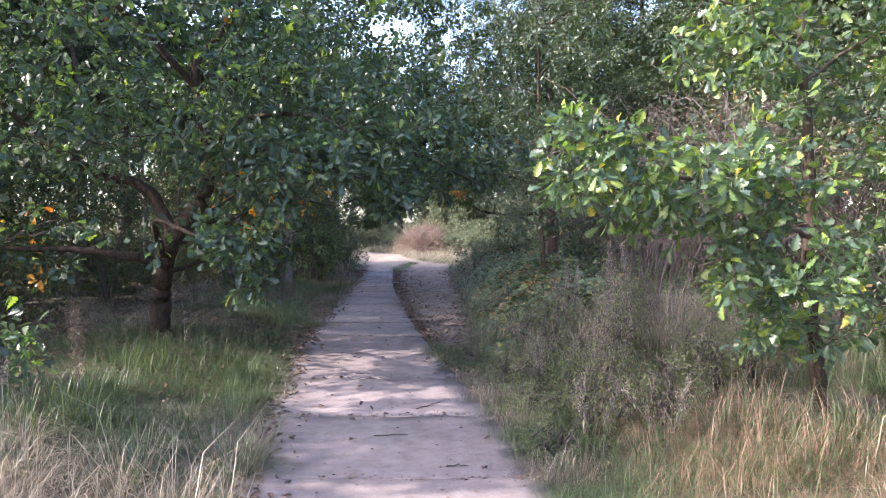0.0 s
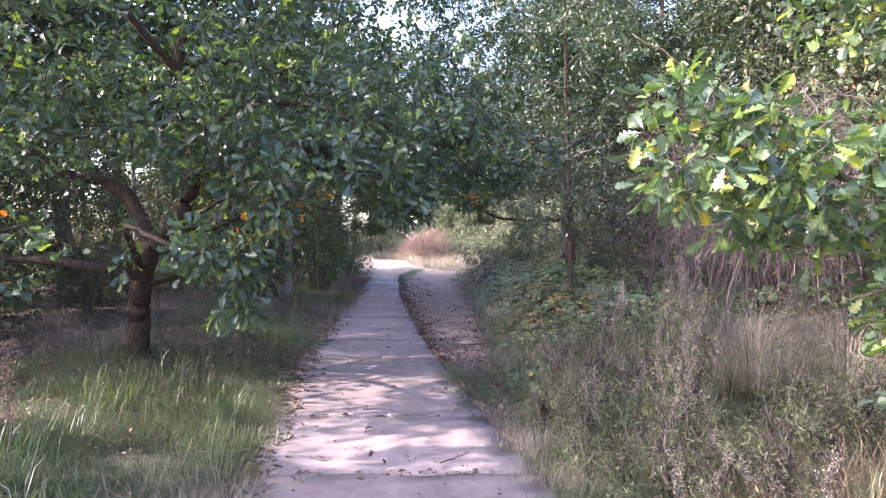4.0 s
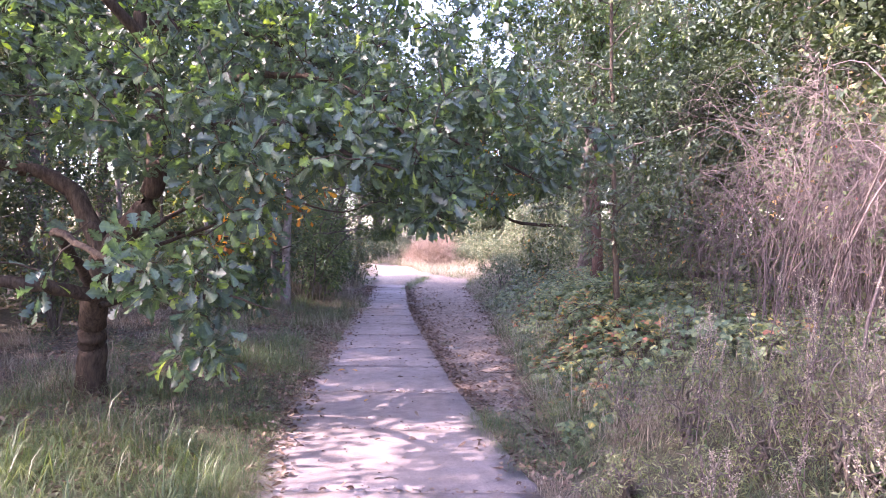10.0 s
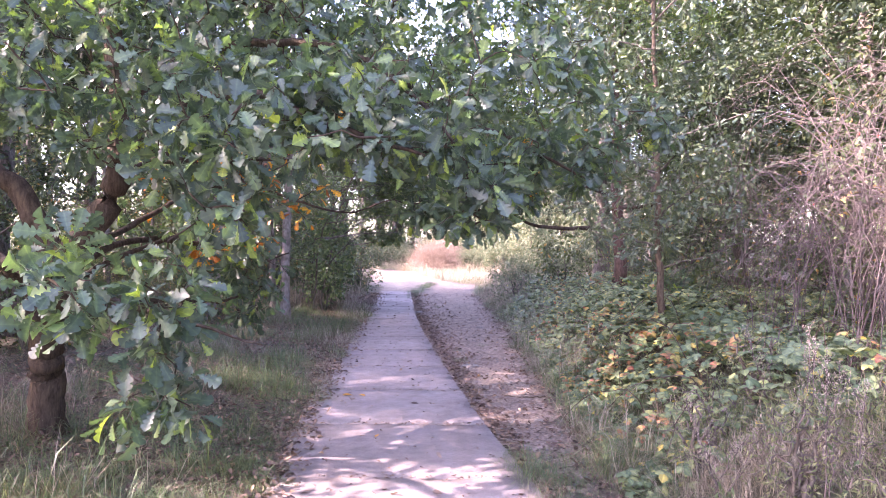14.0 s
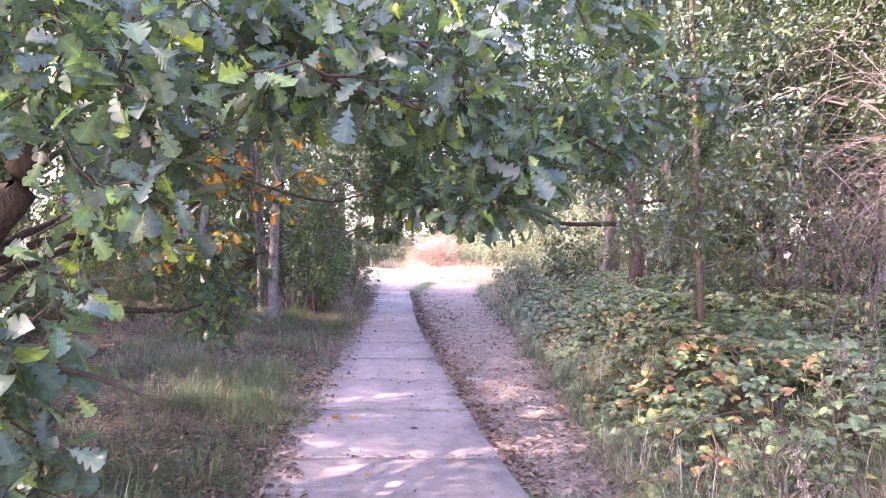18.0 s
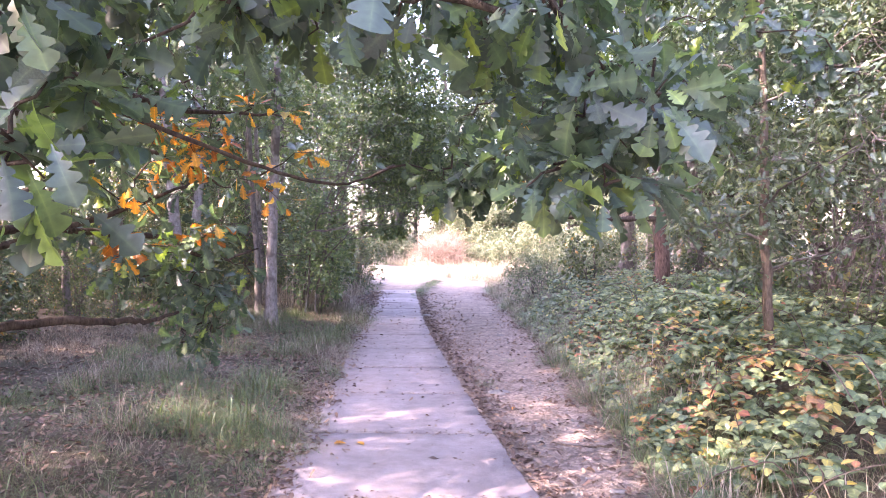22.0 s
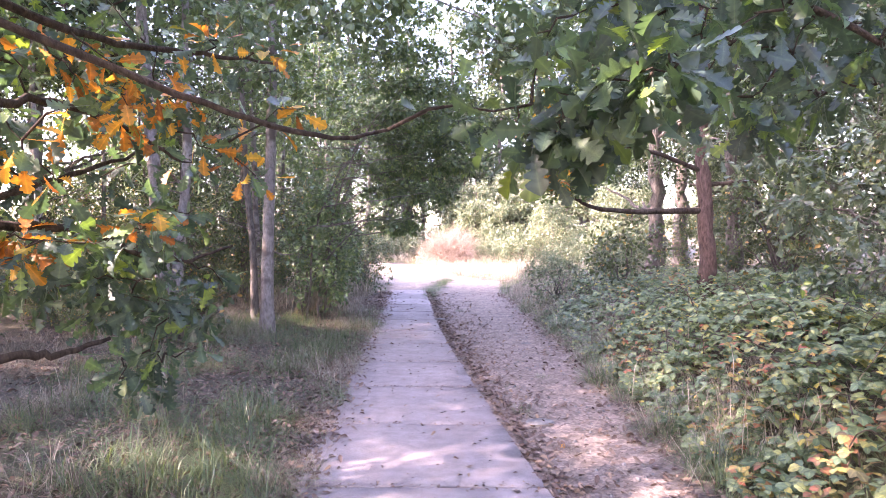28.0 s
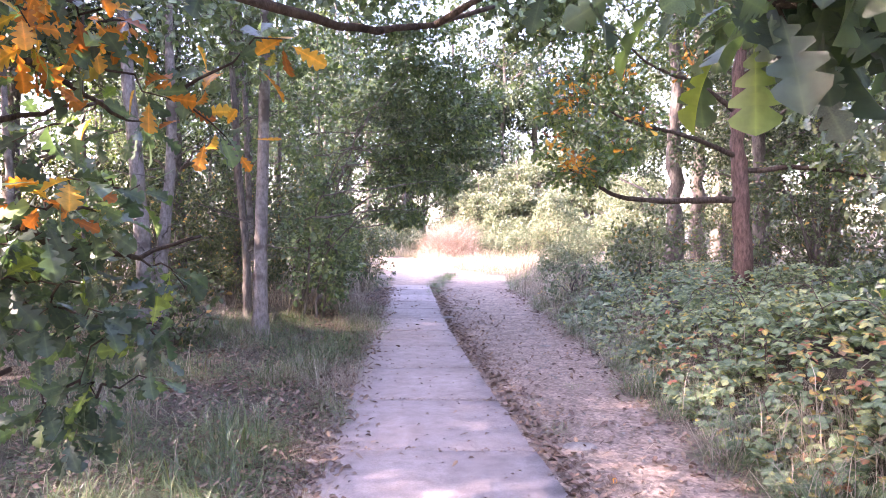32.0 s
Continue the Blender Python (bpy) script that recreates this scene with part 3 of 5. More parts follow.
def big_oak():
    base = np.array([-3.6, 8.1, float(land(-3.6, 8.1)) - .05])
    root = thing("oak_tree", base, "spreading dark oak with twisted limbs leaning over the path", "tree")
    g = Grown(base, M_BARK, M_BARK)
    g.limb([base, (-3.56, 8.05, .5), (-3.5, 7.95, .8), (-3.32, 7.72, 1.24), (-3.2, 7.62, 1.48)], .12, .098, 14, .004, .4, rough=.035)
    g.limb([(-3.2, 7.6, 1.42), (-3.42, 7.55, 1.9), (-3.65, 7.5, 2.06), (-3.98, 7.4, 2.15), (-4.6, 7.2, 2.6), (-5.1, 7.0, 3.2)], .085, .02)
    g.limb([(-3.2, 7.6, 1.42), (-2.84, 7.6, 1.91), (-2.78, 7.6, 2.4), (-2.86, 7.6, 3.0), (-2.89, 7.6, 3.5), (-2.5, 7.7, 4.05), (-2.3, 7.8, 5.0)], .1, .025)
    g.limb([(-2.78, 7.6, 2.45), (-2.35, 7.58, 2.79), (-1.8, 7.5, 2.85), (-1.25, 7.15, 2.7), (-.8, 6.85, 2.35), (-.55, 6.72, 2.0)], .04, .006)
    g.limb([(-2.84, 7.6, 2.1), (-2.3, 7.1, 2.3), (-1.7, 6.7, 2.35), (-1.2, 6.55, 2.15), (-.75, 6.5, 2.0)], .04, .007)
    g.limb([(-3.3, 7.6, 1.1), (-3.62, 7.2, 1.22), (-4.1, 7.1, 1.29), (-4.85, 7.0, 1.3), (-5.5, 6.7, 1.5)], .06, .012)
    g.limb([(-3.3, 7.55, 1.2), (-3.1, 6.9, 1.5), (-2.8, 6.3, 1.6), (-2.3, 5.95, 1.45), (-1.8, 5.93, 1.3), (-1.37, 5.96, 1.17)], .04, .003)
    g.limb([(-2.86, 7.6, 3.1), (-3.3, 7.2, 3.7), (-3.9, 6.8, 4.3), (-4.3, 6.6, 5.2)], .05, .015)
    g.limb([(-2.89, 7.65, 3.3), (-2.2, 8.2, 3.4), (-1.4, 8.6, 3.1), (-.7, 8.6, 2.7), (0, 8.6, 2.35), (.5, 8.6, 2.1)], .05, .007)
    g.limb([(-2.82, 7.65, 2.25), (-2.3, 7.8, 2.1), (-1.81, 8.0, 1.91), (-1.5, 8.18, 1.82), (-1.32, 8.34, 1.83), (-1.15, 8.56, 1.94)], .013, .004, 8, .002)
    g.limb([(-2.82, 7.65, 2.3), (-2.7, 8.3, 2.35), (-2.45, 8.9, 2.3), (-2.18, 9.3, 2.35), (-1.94, 9.7, 2.4)], .024, .006)
    g.limb([(-3.2, 7.7, 1.45), (-3.05, 8.4, 1.75), (-2.75, 8.8, 2.03), (-2.65, 9.1, 2.07), (-2.52, 9.4, 2.0), (-2.4, 9.55, 1.9)], .026, .006)
    g.limb([(-3.25, 7.7, 1.3), (-3.1, 8.4, 1.5), (-2.83, 8.9, 1.69), (-2.67, 9.2, 1.82), (-2.5, 9.6, 1.97)], .024, .006)
    g.limb([(-3.3, 7.7, 1.0), (-3.0, 8.3, 1.12), (-2.69, 8.7, 1.1), (-2.6, 8.9, 1.07), (-2.52, 9.12, 1.1)], .03, .008)
    g.limb([(-3.2, 7.7, 1.4), (-3.15, 8.5, 1.6), (-2.9, 9.0, 1.58), (-2.64, 9.2, 1.55), (-2.46, 9.5, 1.41), (-2.25, 9.85, 1.48)], .03, .006)
    g.limb([(-3.0, 7.7, 1.75), (-3.1, 8.5, 2.2), (-3.03, 9.2, 2.3), (-2.94, 9.4, 2.37), (-2.6, 9.75, 2.48)], .024, .006)
    # balls at (-4, 4.5, 4.7) and (-4.7, 8.1, 5.4): unseen crown added to shade the bank
    balls = [((-3.2, 7.0, 3.6), (2.2, 1.5, 1.7), 300), ((-4.7, 6.7, 2.6), (1.4, 1.2, 1.5), 150), ((-4.7, 6.5, 1.35), (1.2, .8, .6), 85),
             ((-2.2, 6.7, 2.25), (1.0, .6, .5), 60), ((-1.4, 6.4, 2.1), (.7, .45, .4), 38), ((-1.95, 5.95, 1.42), (.35, .3, .28), 20), ((-1.55, 6.35, 1.75), (.25, .3, .25), 14), ((-1.8, 5.95, 1.08), (.2, .2, .27), 13), ((-4.0, 4.5, 4.7), (1.6, 1.4, 1.0), 150),
             ((-0.70, 8.01, 1.87), (.22, .2, .2), 16), ((.25, 9.2, 2.32), (.8, .4, .3), 46), ((-0.77, 6.59, 1.72), (.1, .1, .17), 9),
             ((-1.5, 7.5, 2.9), (1.3, .9, .6), 85), ((-.58, 6.72, 1.92), (.38, .25, .3), 34), ((-1.0, 6.65, 2.2), (.5, .3, .28), 30), ((-.3, 7.4, 2.6), (.7, .5, .3), 30), ((-2.9, 6.2, 1.5), (.6, .5, .5), 12),
             ((-.15, 8.6, 2.22), (.7, .33, .34), 36), ((.7, 8.7, 2.55), (.6, .5, .35), 24), ((-1.0, 8.4, 3.3), (1.6, .9, .8), 85), ((-2.8, 8.6, 3.6), (1.8, 1.2, 1.0), 130), ((-2.9, 9.2, 1.8), (.9, .6, .6), 70),
             ((-2.5, 9.5, 1.2), (.35, .3, .4), 26), ((-1.6, 6.8, 4.3), (1.9, 1.5, .9), 75), ((-3.0, 6.3, 2.7), (1.3, .8, .8), 36), ((-3.2, 9.2, 2.6), (.9, .7, .5), 40), ((-4.7, 8.1, 5.4), (1.6, 1.2, 1.0), 110)]
    C = np.vstack([in_ball(c, r, n, .3) for c, r, n in balls])
    C = C[off_way(C, .4, 1.92)]
    window = (C[:, 1] < 7.4) & (C[:, 0] > -4.9) & (C[:, 0] < -2.5) & (C[:, 2] > .9) & (C[:, 2] < 2.2)
    C = C[~window | (rng.uniform(size=len(C)) < .3)]
    sprays = np.array([(-2.53, 8.6, 1.86), (-2.41, 9.0, 2.0), (-2.3, 9.2, 2.04), (-2.13, 9.3, 1.92), (-1.75, 9.3, 2.1), (-2.1, 9.2, 2.39), (-2.3, 8.8, 2.16), (-2.72, 9.0, 1.49), (-1.91, 9.4, 2.38), (-1.98, 9.4, 1.81), (-2.4, 8.7, 1.99)])
    g.reach(np.vstack([C, sprays]))
    g.wood(root, "dark furrowed trunk")
    P, D, N, S = g.leaves(14, .1, .1, .45, .5, -.4)
    gold = in_ball((-4.5, 6.5, 1.35), (.9, .6, .5), 46), in_ball((-2.5, 9.0, 2.1), (.9, .6, .5), 36), in_ball((-1.7, 8.0, 2.3), (.5, .7, .4), 6), in_ball((-3.2, 7.2, 4.2), (1.2, .8, .6), 5)
    gold = np.vstack([*gold, sprays, [(-1.63, 10.0, 2.2), (-1.0, 7.1, 2.3), (-1.68, 7.57, 2.5), (-1.6, 8.58, 2.0), (-1.86, 8.6, 1.82), (-1.45, 7.5, 2.42), (-1.95, 7.6, 2.3), (-2.2, 7.3, 2.0)]])
    near = np.min(np.linalg.norm(P[:, None] - gold[None], axis=2), axis=1)
    yel, grn = split((near < .15) & (rng.uniform(size=len(P)) < .55), P, D, N, S)
    part("autumn_leaves", scatter("autumn_leaves", T_OAK, *yel, M_ORANGE, base), root, "orange and yellow autumn leaves", "stuff")
    P, D, N, S = grn
    close = (P[:, 0] > -1.75) & (P[:, 2] < 2.45) & (P[:, 1] > 6.0) & (P[:, 1] < 9.2)
    idx = np.flatnonzero(close)
    rng.shuffle(idx)
    pick = np.zeros(len(P), bool)
    pick[idx[:300]] = True
    one, rest = split(pick, P, D, N, S)
    leaf_objects(T_OAK, *one, M_OAK1, root, base)
    P, D, N, S = rest
    fine = (P[:, 1] > 5.5) & (P[:, 1] < 10) & (P[:, 0] > -2.7) & (P[:, 2] < 2.7)
    a, b = split(fine, P, D, N, S)
    part("foliage", scatter("foliage", T_OAKM, *a, M_OAK, base), root, "dark blue-green lobed leaves", "stuff")
    b, far = split((b[0][:, 0] > -3.8) & (b[0][:, 2] < 3.4), *b)
    part("foliage", scatter("foliage", T_OVAL, *far, M_OAK, base), root, "dark blue-green leaves of the upper crown", "stuff")
    part("foliage", scatter("foliage", T_OAKS, *b, M_OAK, base), root, "dark blue-green lobed leaves", "stuff")


def young_oak():
    base = np.array([2.55, 4.3, float(land(2.55, 4.3)) - .04])
    root = thing("young_oak", base, "young oak with a slim trunk and bright green lobed leaves", "tree")
    g = Grown(base, M_BARK, M_TWIG)
    g.limb([base, (2.53, 4.3, .6), (2.47, 4.3, 1.2), (2.46, 4.32, 2.0), (2.42, 4.35, 2.8), (2.4, 4.4, 3.7), (2.3, 4.4, 4.6)], .052, .015, 10, .008, .35)
    g.limb([(2.47, 4.3, 1.5), (2.0, 4.1, 1.75), (1.5, 3.85, 1.8), (1.1, 3.65, 1.85), (.72, 3.5, 1.98)], .02, .005)
    g.limb([(2.47, 4.3, 1.45), (2.1, 3.9, 1.5), (1.7, 3.6, 1.4), (1.4, 3.5, 1.3)], .018, .005)
    g.limb([(2.45, 4.3, 1.35), (2.5, 3.8, 1.3), (2.4, 3.4, 1.1), (2.2, 3.3, .95)], .016, .005)
    g.limb([(2.43, 4.35, 2.6), (2.0, 4.2, 2.9), (1.6, 4.1, 3.0)], .016, .005)
    g.limb([(2.43, 4.35, 2.5), (2.9, 4.4, 2.8), (3.3, 4.5, 2.9)], .016, .005)
    g.limb([(1.3, 3.75, 1.85), (.95, 3.75, 2.15), (.6, 3.8, 2.4)], .008, .003)
    balls = [((1.45, 3.7, 1.75), (.75, .4, .35), 95), ((1.9, 3.6, 1.3), (.5, .4, .3), 45), ((.85, 3.5, 1.9), (.4, .25, .25), 30), ((2.55, 4.3, 2.9), (.7, .6, .5), 50),
             ((3.1, 4.3, 2.1), (.8, .6, .9), 70), ((2.55, 4.4, 3.9), (.95, .8, .9), 80), ((2.4, 3.9, 2.0), (.6, .5, .4), 40), ((3.2, 4.5, 1.2), (.6, .5, .5), 30), ((2.2, 4.1, 2.75), (.85, .5, .45), 80), ((2.25, 4.0, .95), (.45, .4, .28), 50)]
    C = np.vstack([in_ball(c, r, n, .2) for c, r, n in balls])
    C = C[(np.abs(C[:, 0] - 2.48) > .22) | (C[:, 1] > 4.4) | (C[:, 2] < .85)]
    g.reach(C[off_way(C, .6, 2.6)], .003)
    g.wood(root, "slim dark brown trunk")
    P, D, N, S = g.leaves(14, .08, .082)
    bare = (np.abs(P[:, 0] - np.interp(P[:, 2], [.2, 1.2, 2.8], [2.55, 2.47, 2.42])) > .13) | (P[:, 1] > 4.3)
    P, D, N, S = P[bare], D[bare], N[bare], S[bare]
    idx = np.argsort(P[:, 0] + .3 * P[:, 2])[:300]
    pick = np.zeros(len(P), bool)
    pick[idx] = True
    one, rest = split(pick, P, D, N, S)
    leaf_objects(T_OAK, *one, M_SAP1, root, base)
    part("foliage", scatter("foliage", T_OAKM, *rest, M_SAP, base), root, "bright green lobed leaves", "stuff")


def slim_oak():
    base = np.array([1.63, 10.2, float(land(1.63, 10.2)) - .04])
    root = thing("slim_oak", base, "slim straight young oak rising from the brambles", "tree")
    g = Grown(base, M_TWIG, M_GREYB)
    g.limb([base, (1.61, 10.2, .9), (1.57, 10.2, 1.55), (1.56, 10.2, 2.26), (1.52, 10.2, 3.35), (1.5, 10.25, 4.6), (1.45, 10.3, 5.8)], .044, .012, 10, .006, .3)
    for k in range(16):
        z = 1.3 + k * .26
        a = k * 2.4
        L = rng.uniform(.6, 1.1) * (1.1 - k * .03)
        d = np.array([math.cos(a), math.sin(a), .35])
        s = np.array([1.57 - .02 * z, 10.2, z])
        g.limb([s, s + d * L * .5, s + d * L + [0, 0, -.05]], .013, .004, 5, .015, n=4)
    balls = [((1.5, 10.2, 2.4), (1.15, 1.0, 1.1), 200), ((1.5, 10.2, 4.2), (1.3, 1.2, 1.3), 230), ((1.3, 10.1, 5.6), (1.1, 1.0, .9), 110)]
    g.reach(np.vstack([in_ball(c, r, n, .3) for c, r, n in balls]), .0025)
    g.wood(root, "slender grey trunk")
    part("foliage", scatter("foliage", T_OAKS, *g.leaves(17, .12, .066), leaf_mat("slim_oak_leaf", [(0, (.045, .075, .05)), (.7, (.08, .125, .07)), (1, (.15, .19, .08))], .4, .22, (1.3, 1.45, .7), gloss=.8), base), root, "grey-green small lobed leaves", "stuff")


def red_oak():
    base = np.array([2.82, 16.3, float(land(2.82, 16.3)) - .04])
    root = thing("red_barked_oak", base, "oak with a reddish trunk and a long bare side limb", "tree")
    g = Grown(base, M_RED, M_BARK)
    g.limb([base, (2.8, 16.3, 1.0), (2.73, 16.3, 2.28), (2.68, 16.3, 3.16), (2.71, 16.3, 4.3), (2.6, 16.4, 6.0), (2.5, 16.4, 8.0)], .14, .03, 12, .012, .3)
    g.limb([(2.72, 16.3, 1.92), (1.85, 16.25, 1.9), (1.05, 16.2, 1.96), (.63, 16.1, 2.16), (.31, 16.0, 2.32)], .05, .012)
    g.limb([(2.72, 16.3, 2.5), (2.0, 16.1, 2.75), (1.2, 15.9, 2.9), (.6, 15.9, 3.2)], .04, .01)
    g.limb([(2.72, 16.3, 3.1), (2.1, 16.2, 3.5), (1.5, 16.1, 3.7), (.8, 16, 4.2)], .04, .01)
    g.limb([(2.75, 16.3, 2.3), (3.5, 16.1, 2.35), (4.4, 16.0, 2.2), (5.3, 15.9, 2.1)], .04, .01)
    g.limb([(2.7, 16.3, 3.6), (3.5, 16.2, 4.0), (4.5, 16, 4.2)], .04, .01)
    for k in range(8):
        z = 4.4 + k * .45
        a = k * 2.4
        d = np.array([math.cos(a), math.sin(a), .5])
        s = np.array([2.65, 16.35, z])
        g.limb([s, s + d * .9, s + d * 1.8], .03, .008, 6, n=4)
    balls = [((.6, 15.9, 3.0), (.9, .8, .8), 120), ((1.2, 16, 4.3), (1.4, 1.2, .9), 140), ((2.7, 16.3, 6.2), (2.2, 1.8, 1.8), 330), ((4.4, 16, 4.0), (1.5, 1.2, 1.1), 150),
             ((.5, 16.0, 2.3), (.45, .4, .3), 24), ((4.4, 15.9, 2.5), (1.3, .8, .5), 60), ((-.1, 15.6, 4.6), (.9, .9, .7), 70), ((.3, 16, 6.7), (1.3, 1.2, .9), 180), ((1.6, 15.6, 5.8), (1.2, 1, .9), 150), ((3.6, 16.0, 5.4), (1.5, 1.2, 1.1), 160)]
    g.reach(np.vstack([in_ball(c, r, n, .3) for c, r, n in balls]), .004)
    g.wood(root, "reddish flaking trunk")
    P, D, N, S = g.leaves(13, .13, .1)
    gold = np.vstack([in_ball((.7, 15.8, 3.1), (1.0, .7, .8), 20), in_ball((1.6, 15.9, 3.4), (.8, .5, .5), 6)])
    yel, grn = split(np.min(np.linalg.norm(P[:, None] - gold[None], axis=2), axis=1) < .17, P, D, N, S)
    part("autumn_leaves", scatter("autumn_leaves", T_OAKM, *yel, M_ORANGE, base), root, "orange autumn leaves", "stuff")
    part("foliage", scatter("foliage", T_OAKS, *grn, leaf_mat("red_oak_leaf", [(0, (.04, .08, .03)), (.7, (.08, .14, .045)), (1, (.18, .22, .06))], .42, .28), base), root, "mid-green lobed leaves", "stuff")


def aspen(x, y, r, top, lean, label, crown=300, pale=True, group="", name="aspen_tree", low=.45, over=()):
    base = np.array([x, y, float(land(x, y)) - .04])
    root = thing(name, base, label, "tree", group)
    g = Grown(base, M_PALE if pale else M_GREYB, M_GREYB)
    pts = [base + np.array([lean[0] * f + rng.normal(0, .03) * (f > 0), lean[1] * f + rng.normal(0, .03) * (f > 0), top * f]) for f in (0, .12, .3, .5, .7, .86, 1)]
    line = g.limb(pts, r, r * .2, 10, .004, .25, rough=.03)
    for k in range(int(top * 2.2)):
        f = rng.uniform(.16, .95)
        s = line[int(f * (len(line) - 1))]
        a = rng.uniform(0, 6.28)
        L = rng.uniform(.4, 1.5) * (1 if f > low else .6)
        d = np.array([math.cos(a), math.sin(a), rng.uniform(-.1, .5)])
        g.limb([s, s + d * L * .5 + [0, 0, .03], s + d * L], .012, .003, 5, .02, n=3)
    for c, rr, k in over:
        g.limb([line[len(line) // 2], (line[len(line) // 2] + c) / 2 + [0, 0, .4], c], .03, .006, 6, .02)
        g.reach(in_ball(c, rr, k, .1), .003, .1, 4, 3)
    if crown:
        c0 = base + np.array([lean[0] * .75, lean[1] * .75, top * (low + 1) / 2])
        g.reach(in_ball(c0, (1.3, 1.3, top * (1 - low) / 2), crown, .2), .003, .1, 4, 3)
        part("foliage", scatter("foliage", T_ROUND if name == "aspen_tree" else T_LOW, *g.leaves(9, .15, .085 if name == "aspen_tree" else .11, .4, .2, -.5), M_ASPEN, base), root, "small round grey-green leaves", "stuff")
    g.wood(root)


def bank_shrub():
    """The dense dark shrub beside the aspens whose flat sprays hang over the track."""
    base = np.array([-3.4, 17.6, float(land(-3.4, 17.6)) - .04])
    root = thing("leaning_shrub", base, "dense dark shrub with flat sprays arching over the path", "shrub")
    g = Grown(base, M_GREYB, M_GREYB)
    for k in range(16):
        a = rng.uniform(-.3, .9)
        s = base + np.array([rng.uniform(-.7, .1), rng.uniform(-.5, 2.0), 0])
        h = rng.uniform(1.4, 4.2)
        L = rng.uniform(.6, 2.0)
        g.limb([s, s + [L * .15, a * .3, h * .5], s + [L * .6, a, h * .85], s + [L, a * 1.6, h]], .022, .005, 6, .02)
    for k in range(12):
        s = base + np.array([rng.uniform(-.2, .4), rng.uniform(-1.2, 1.5), rng.uniform(1.2, 3.4)])
        L = rng.uniform(1.0, 2.2)
        g.limb([s, s + [L * .5, rng.normal(0, .3), .1], s + [L, rng.normal(0, .5), .25]], .012, .003, 5, .02, n=5)
    balls = [((-3.45, 17.8, 1.3), (.65, 1.3, 1.2), 200), ((-3.4, 18.0, 3.4), (.9, 1.3, 1.4), 130), ((-3.2, 18.2, 5.0), (1.2, 1.4, .9), 90), ((-3.6, 20.0, 1.0), (.5, 1.6, .8), 110)]
    for z, reach_, k in ((1.75, .9, 70), (2.3, 1.5, 120), (2.8, 1.9, 150), (3.25, 2.05, 150), (3.7, 2.0, 140), (4.2, 1.7, 120), (4.8, 1.4, 90), (5.5, 1.2, 70)):
        balls.append(((-2.6 + reach_ * .5, 18.1, z), (reach_ * .62, .9, .14), k))
    C = np.vstack([in_ball(c, r, n, .1) for c, r, n in balls])
    g.reach(C, .003, .05)
    g.wood(root)
    part("foliage", scatter("foliage", T_OVAL, *g.leaves(13, .14, .085, 1.3, .6, 0), leaf_mat("shrub_leaf", [(0, (.065, .11, .068)), (.7, (.11, .17, .09)), (1, (.18, .24, .11))], .42, .28), base), root, "dark narrow leaves in flat sprays", "stuff")


def shrub(base, size, count, material, label, name="shrub", stems=9, leaf=.07, per=12, temps=T_OVATE, group="", bark=M_GREYB, low=.35):
    base = np.array([base[0], base[1], float(land(base[0], base[1])) - .03])
    root = thing(name, base, label, "shrub", group)
    g = Grown(base, bark, bark)
    for k in range(stems):
        a = rng.uniform(0, 6.28)
        d = np.array([math.cos(a) * size[0], math.sin(a) * size[1], 0]) * rng.uniform(.1, .7)
        h = np.array([0, 0, size[2] * rng.uniform(.7, 1.6)])
        g.limb([base + d * .1, base + d * .35 + h * .4, base + d * .7 + h * .75, base + d + h], .022 * max(size) ** .5, .005, 5, .02, n=4)
    g.reach(in_ball(base + [0, 0, size[2] * (.5 + low)], size, count, .35), .004, .1, 4, 3, 1 if leaf < .1 else 3)
    g.wood(root)
    part("foliage", scatter("foliage", temps, *g.leaves(per, .05 * max(size) ** .5 + .06, leaf), material, base), root, kind="stuff")
    return root


def wood_tree(name, top, spread, clusters, material, label, leaf=.2, low=.25, bark=M_GREYB, temps=T_LOW, per=13):
    """A tree of the wood, built at the origin."""
    root = thing(name, (0, 0, 0), label, "tree", "trees of the wood")
    g = Grown((0, 0, 0), bark, bark)
    line = g.limb([(0, 0, -.1), (.05, .03, top * .2), (-.08, .06, top * .45), (.1, 0, top * .7), (0, .1, top * .95)], .02 * top, .03, 9, .03, .3)
    for k in range(14):
        f = rng.uniform(low, .95)
        s = line[int(f * (len(line) - 1))]
        a = k * 2.4 + rng.normal(0, .3)
        L = spread * rng.uniform(.5, 1.0) * (1.15 - f * .5)
        d = np.array([math.cos(a), math.sin(a), rng.uniform(.2, .7)])
        g.limb([s, s + d * L * .5, s + d * L + [0, 0, -.1 * L]], .006 * top * (1.2 - f), .012, 5, .05, n=4)
    lobes = []
    for k in range(11):
        a = k * 2.4
        f = rng.uniform(0, 1)
        z = top * (low + .08 + (1 - low) * .85 * f)
        rr = spread * (1 - .55 * f) * rng.uniform(.35, .75)
        lobes.append(in_ball((math.cos(a) * rr, math.sin(a) * rr, z), np.array([.5, .5, .38]) * spread * rng.uniform(.6, 1.0), clusters // 11, .45))
    g.reach(np.vstack(lobes), .006, .05, 3, 3, 3)
    g.wood(root)
    part("foliage", scatter("foliage", temps, *g.leaves(per, .3, leaf, .6, .3), material), root, kind="stuff")
    return root


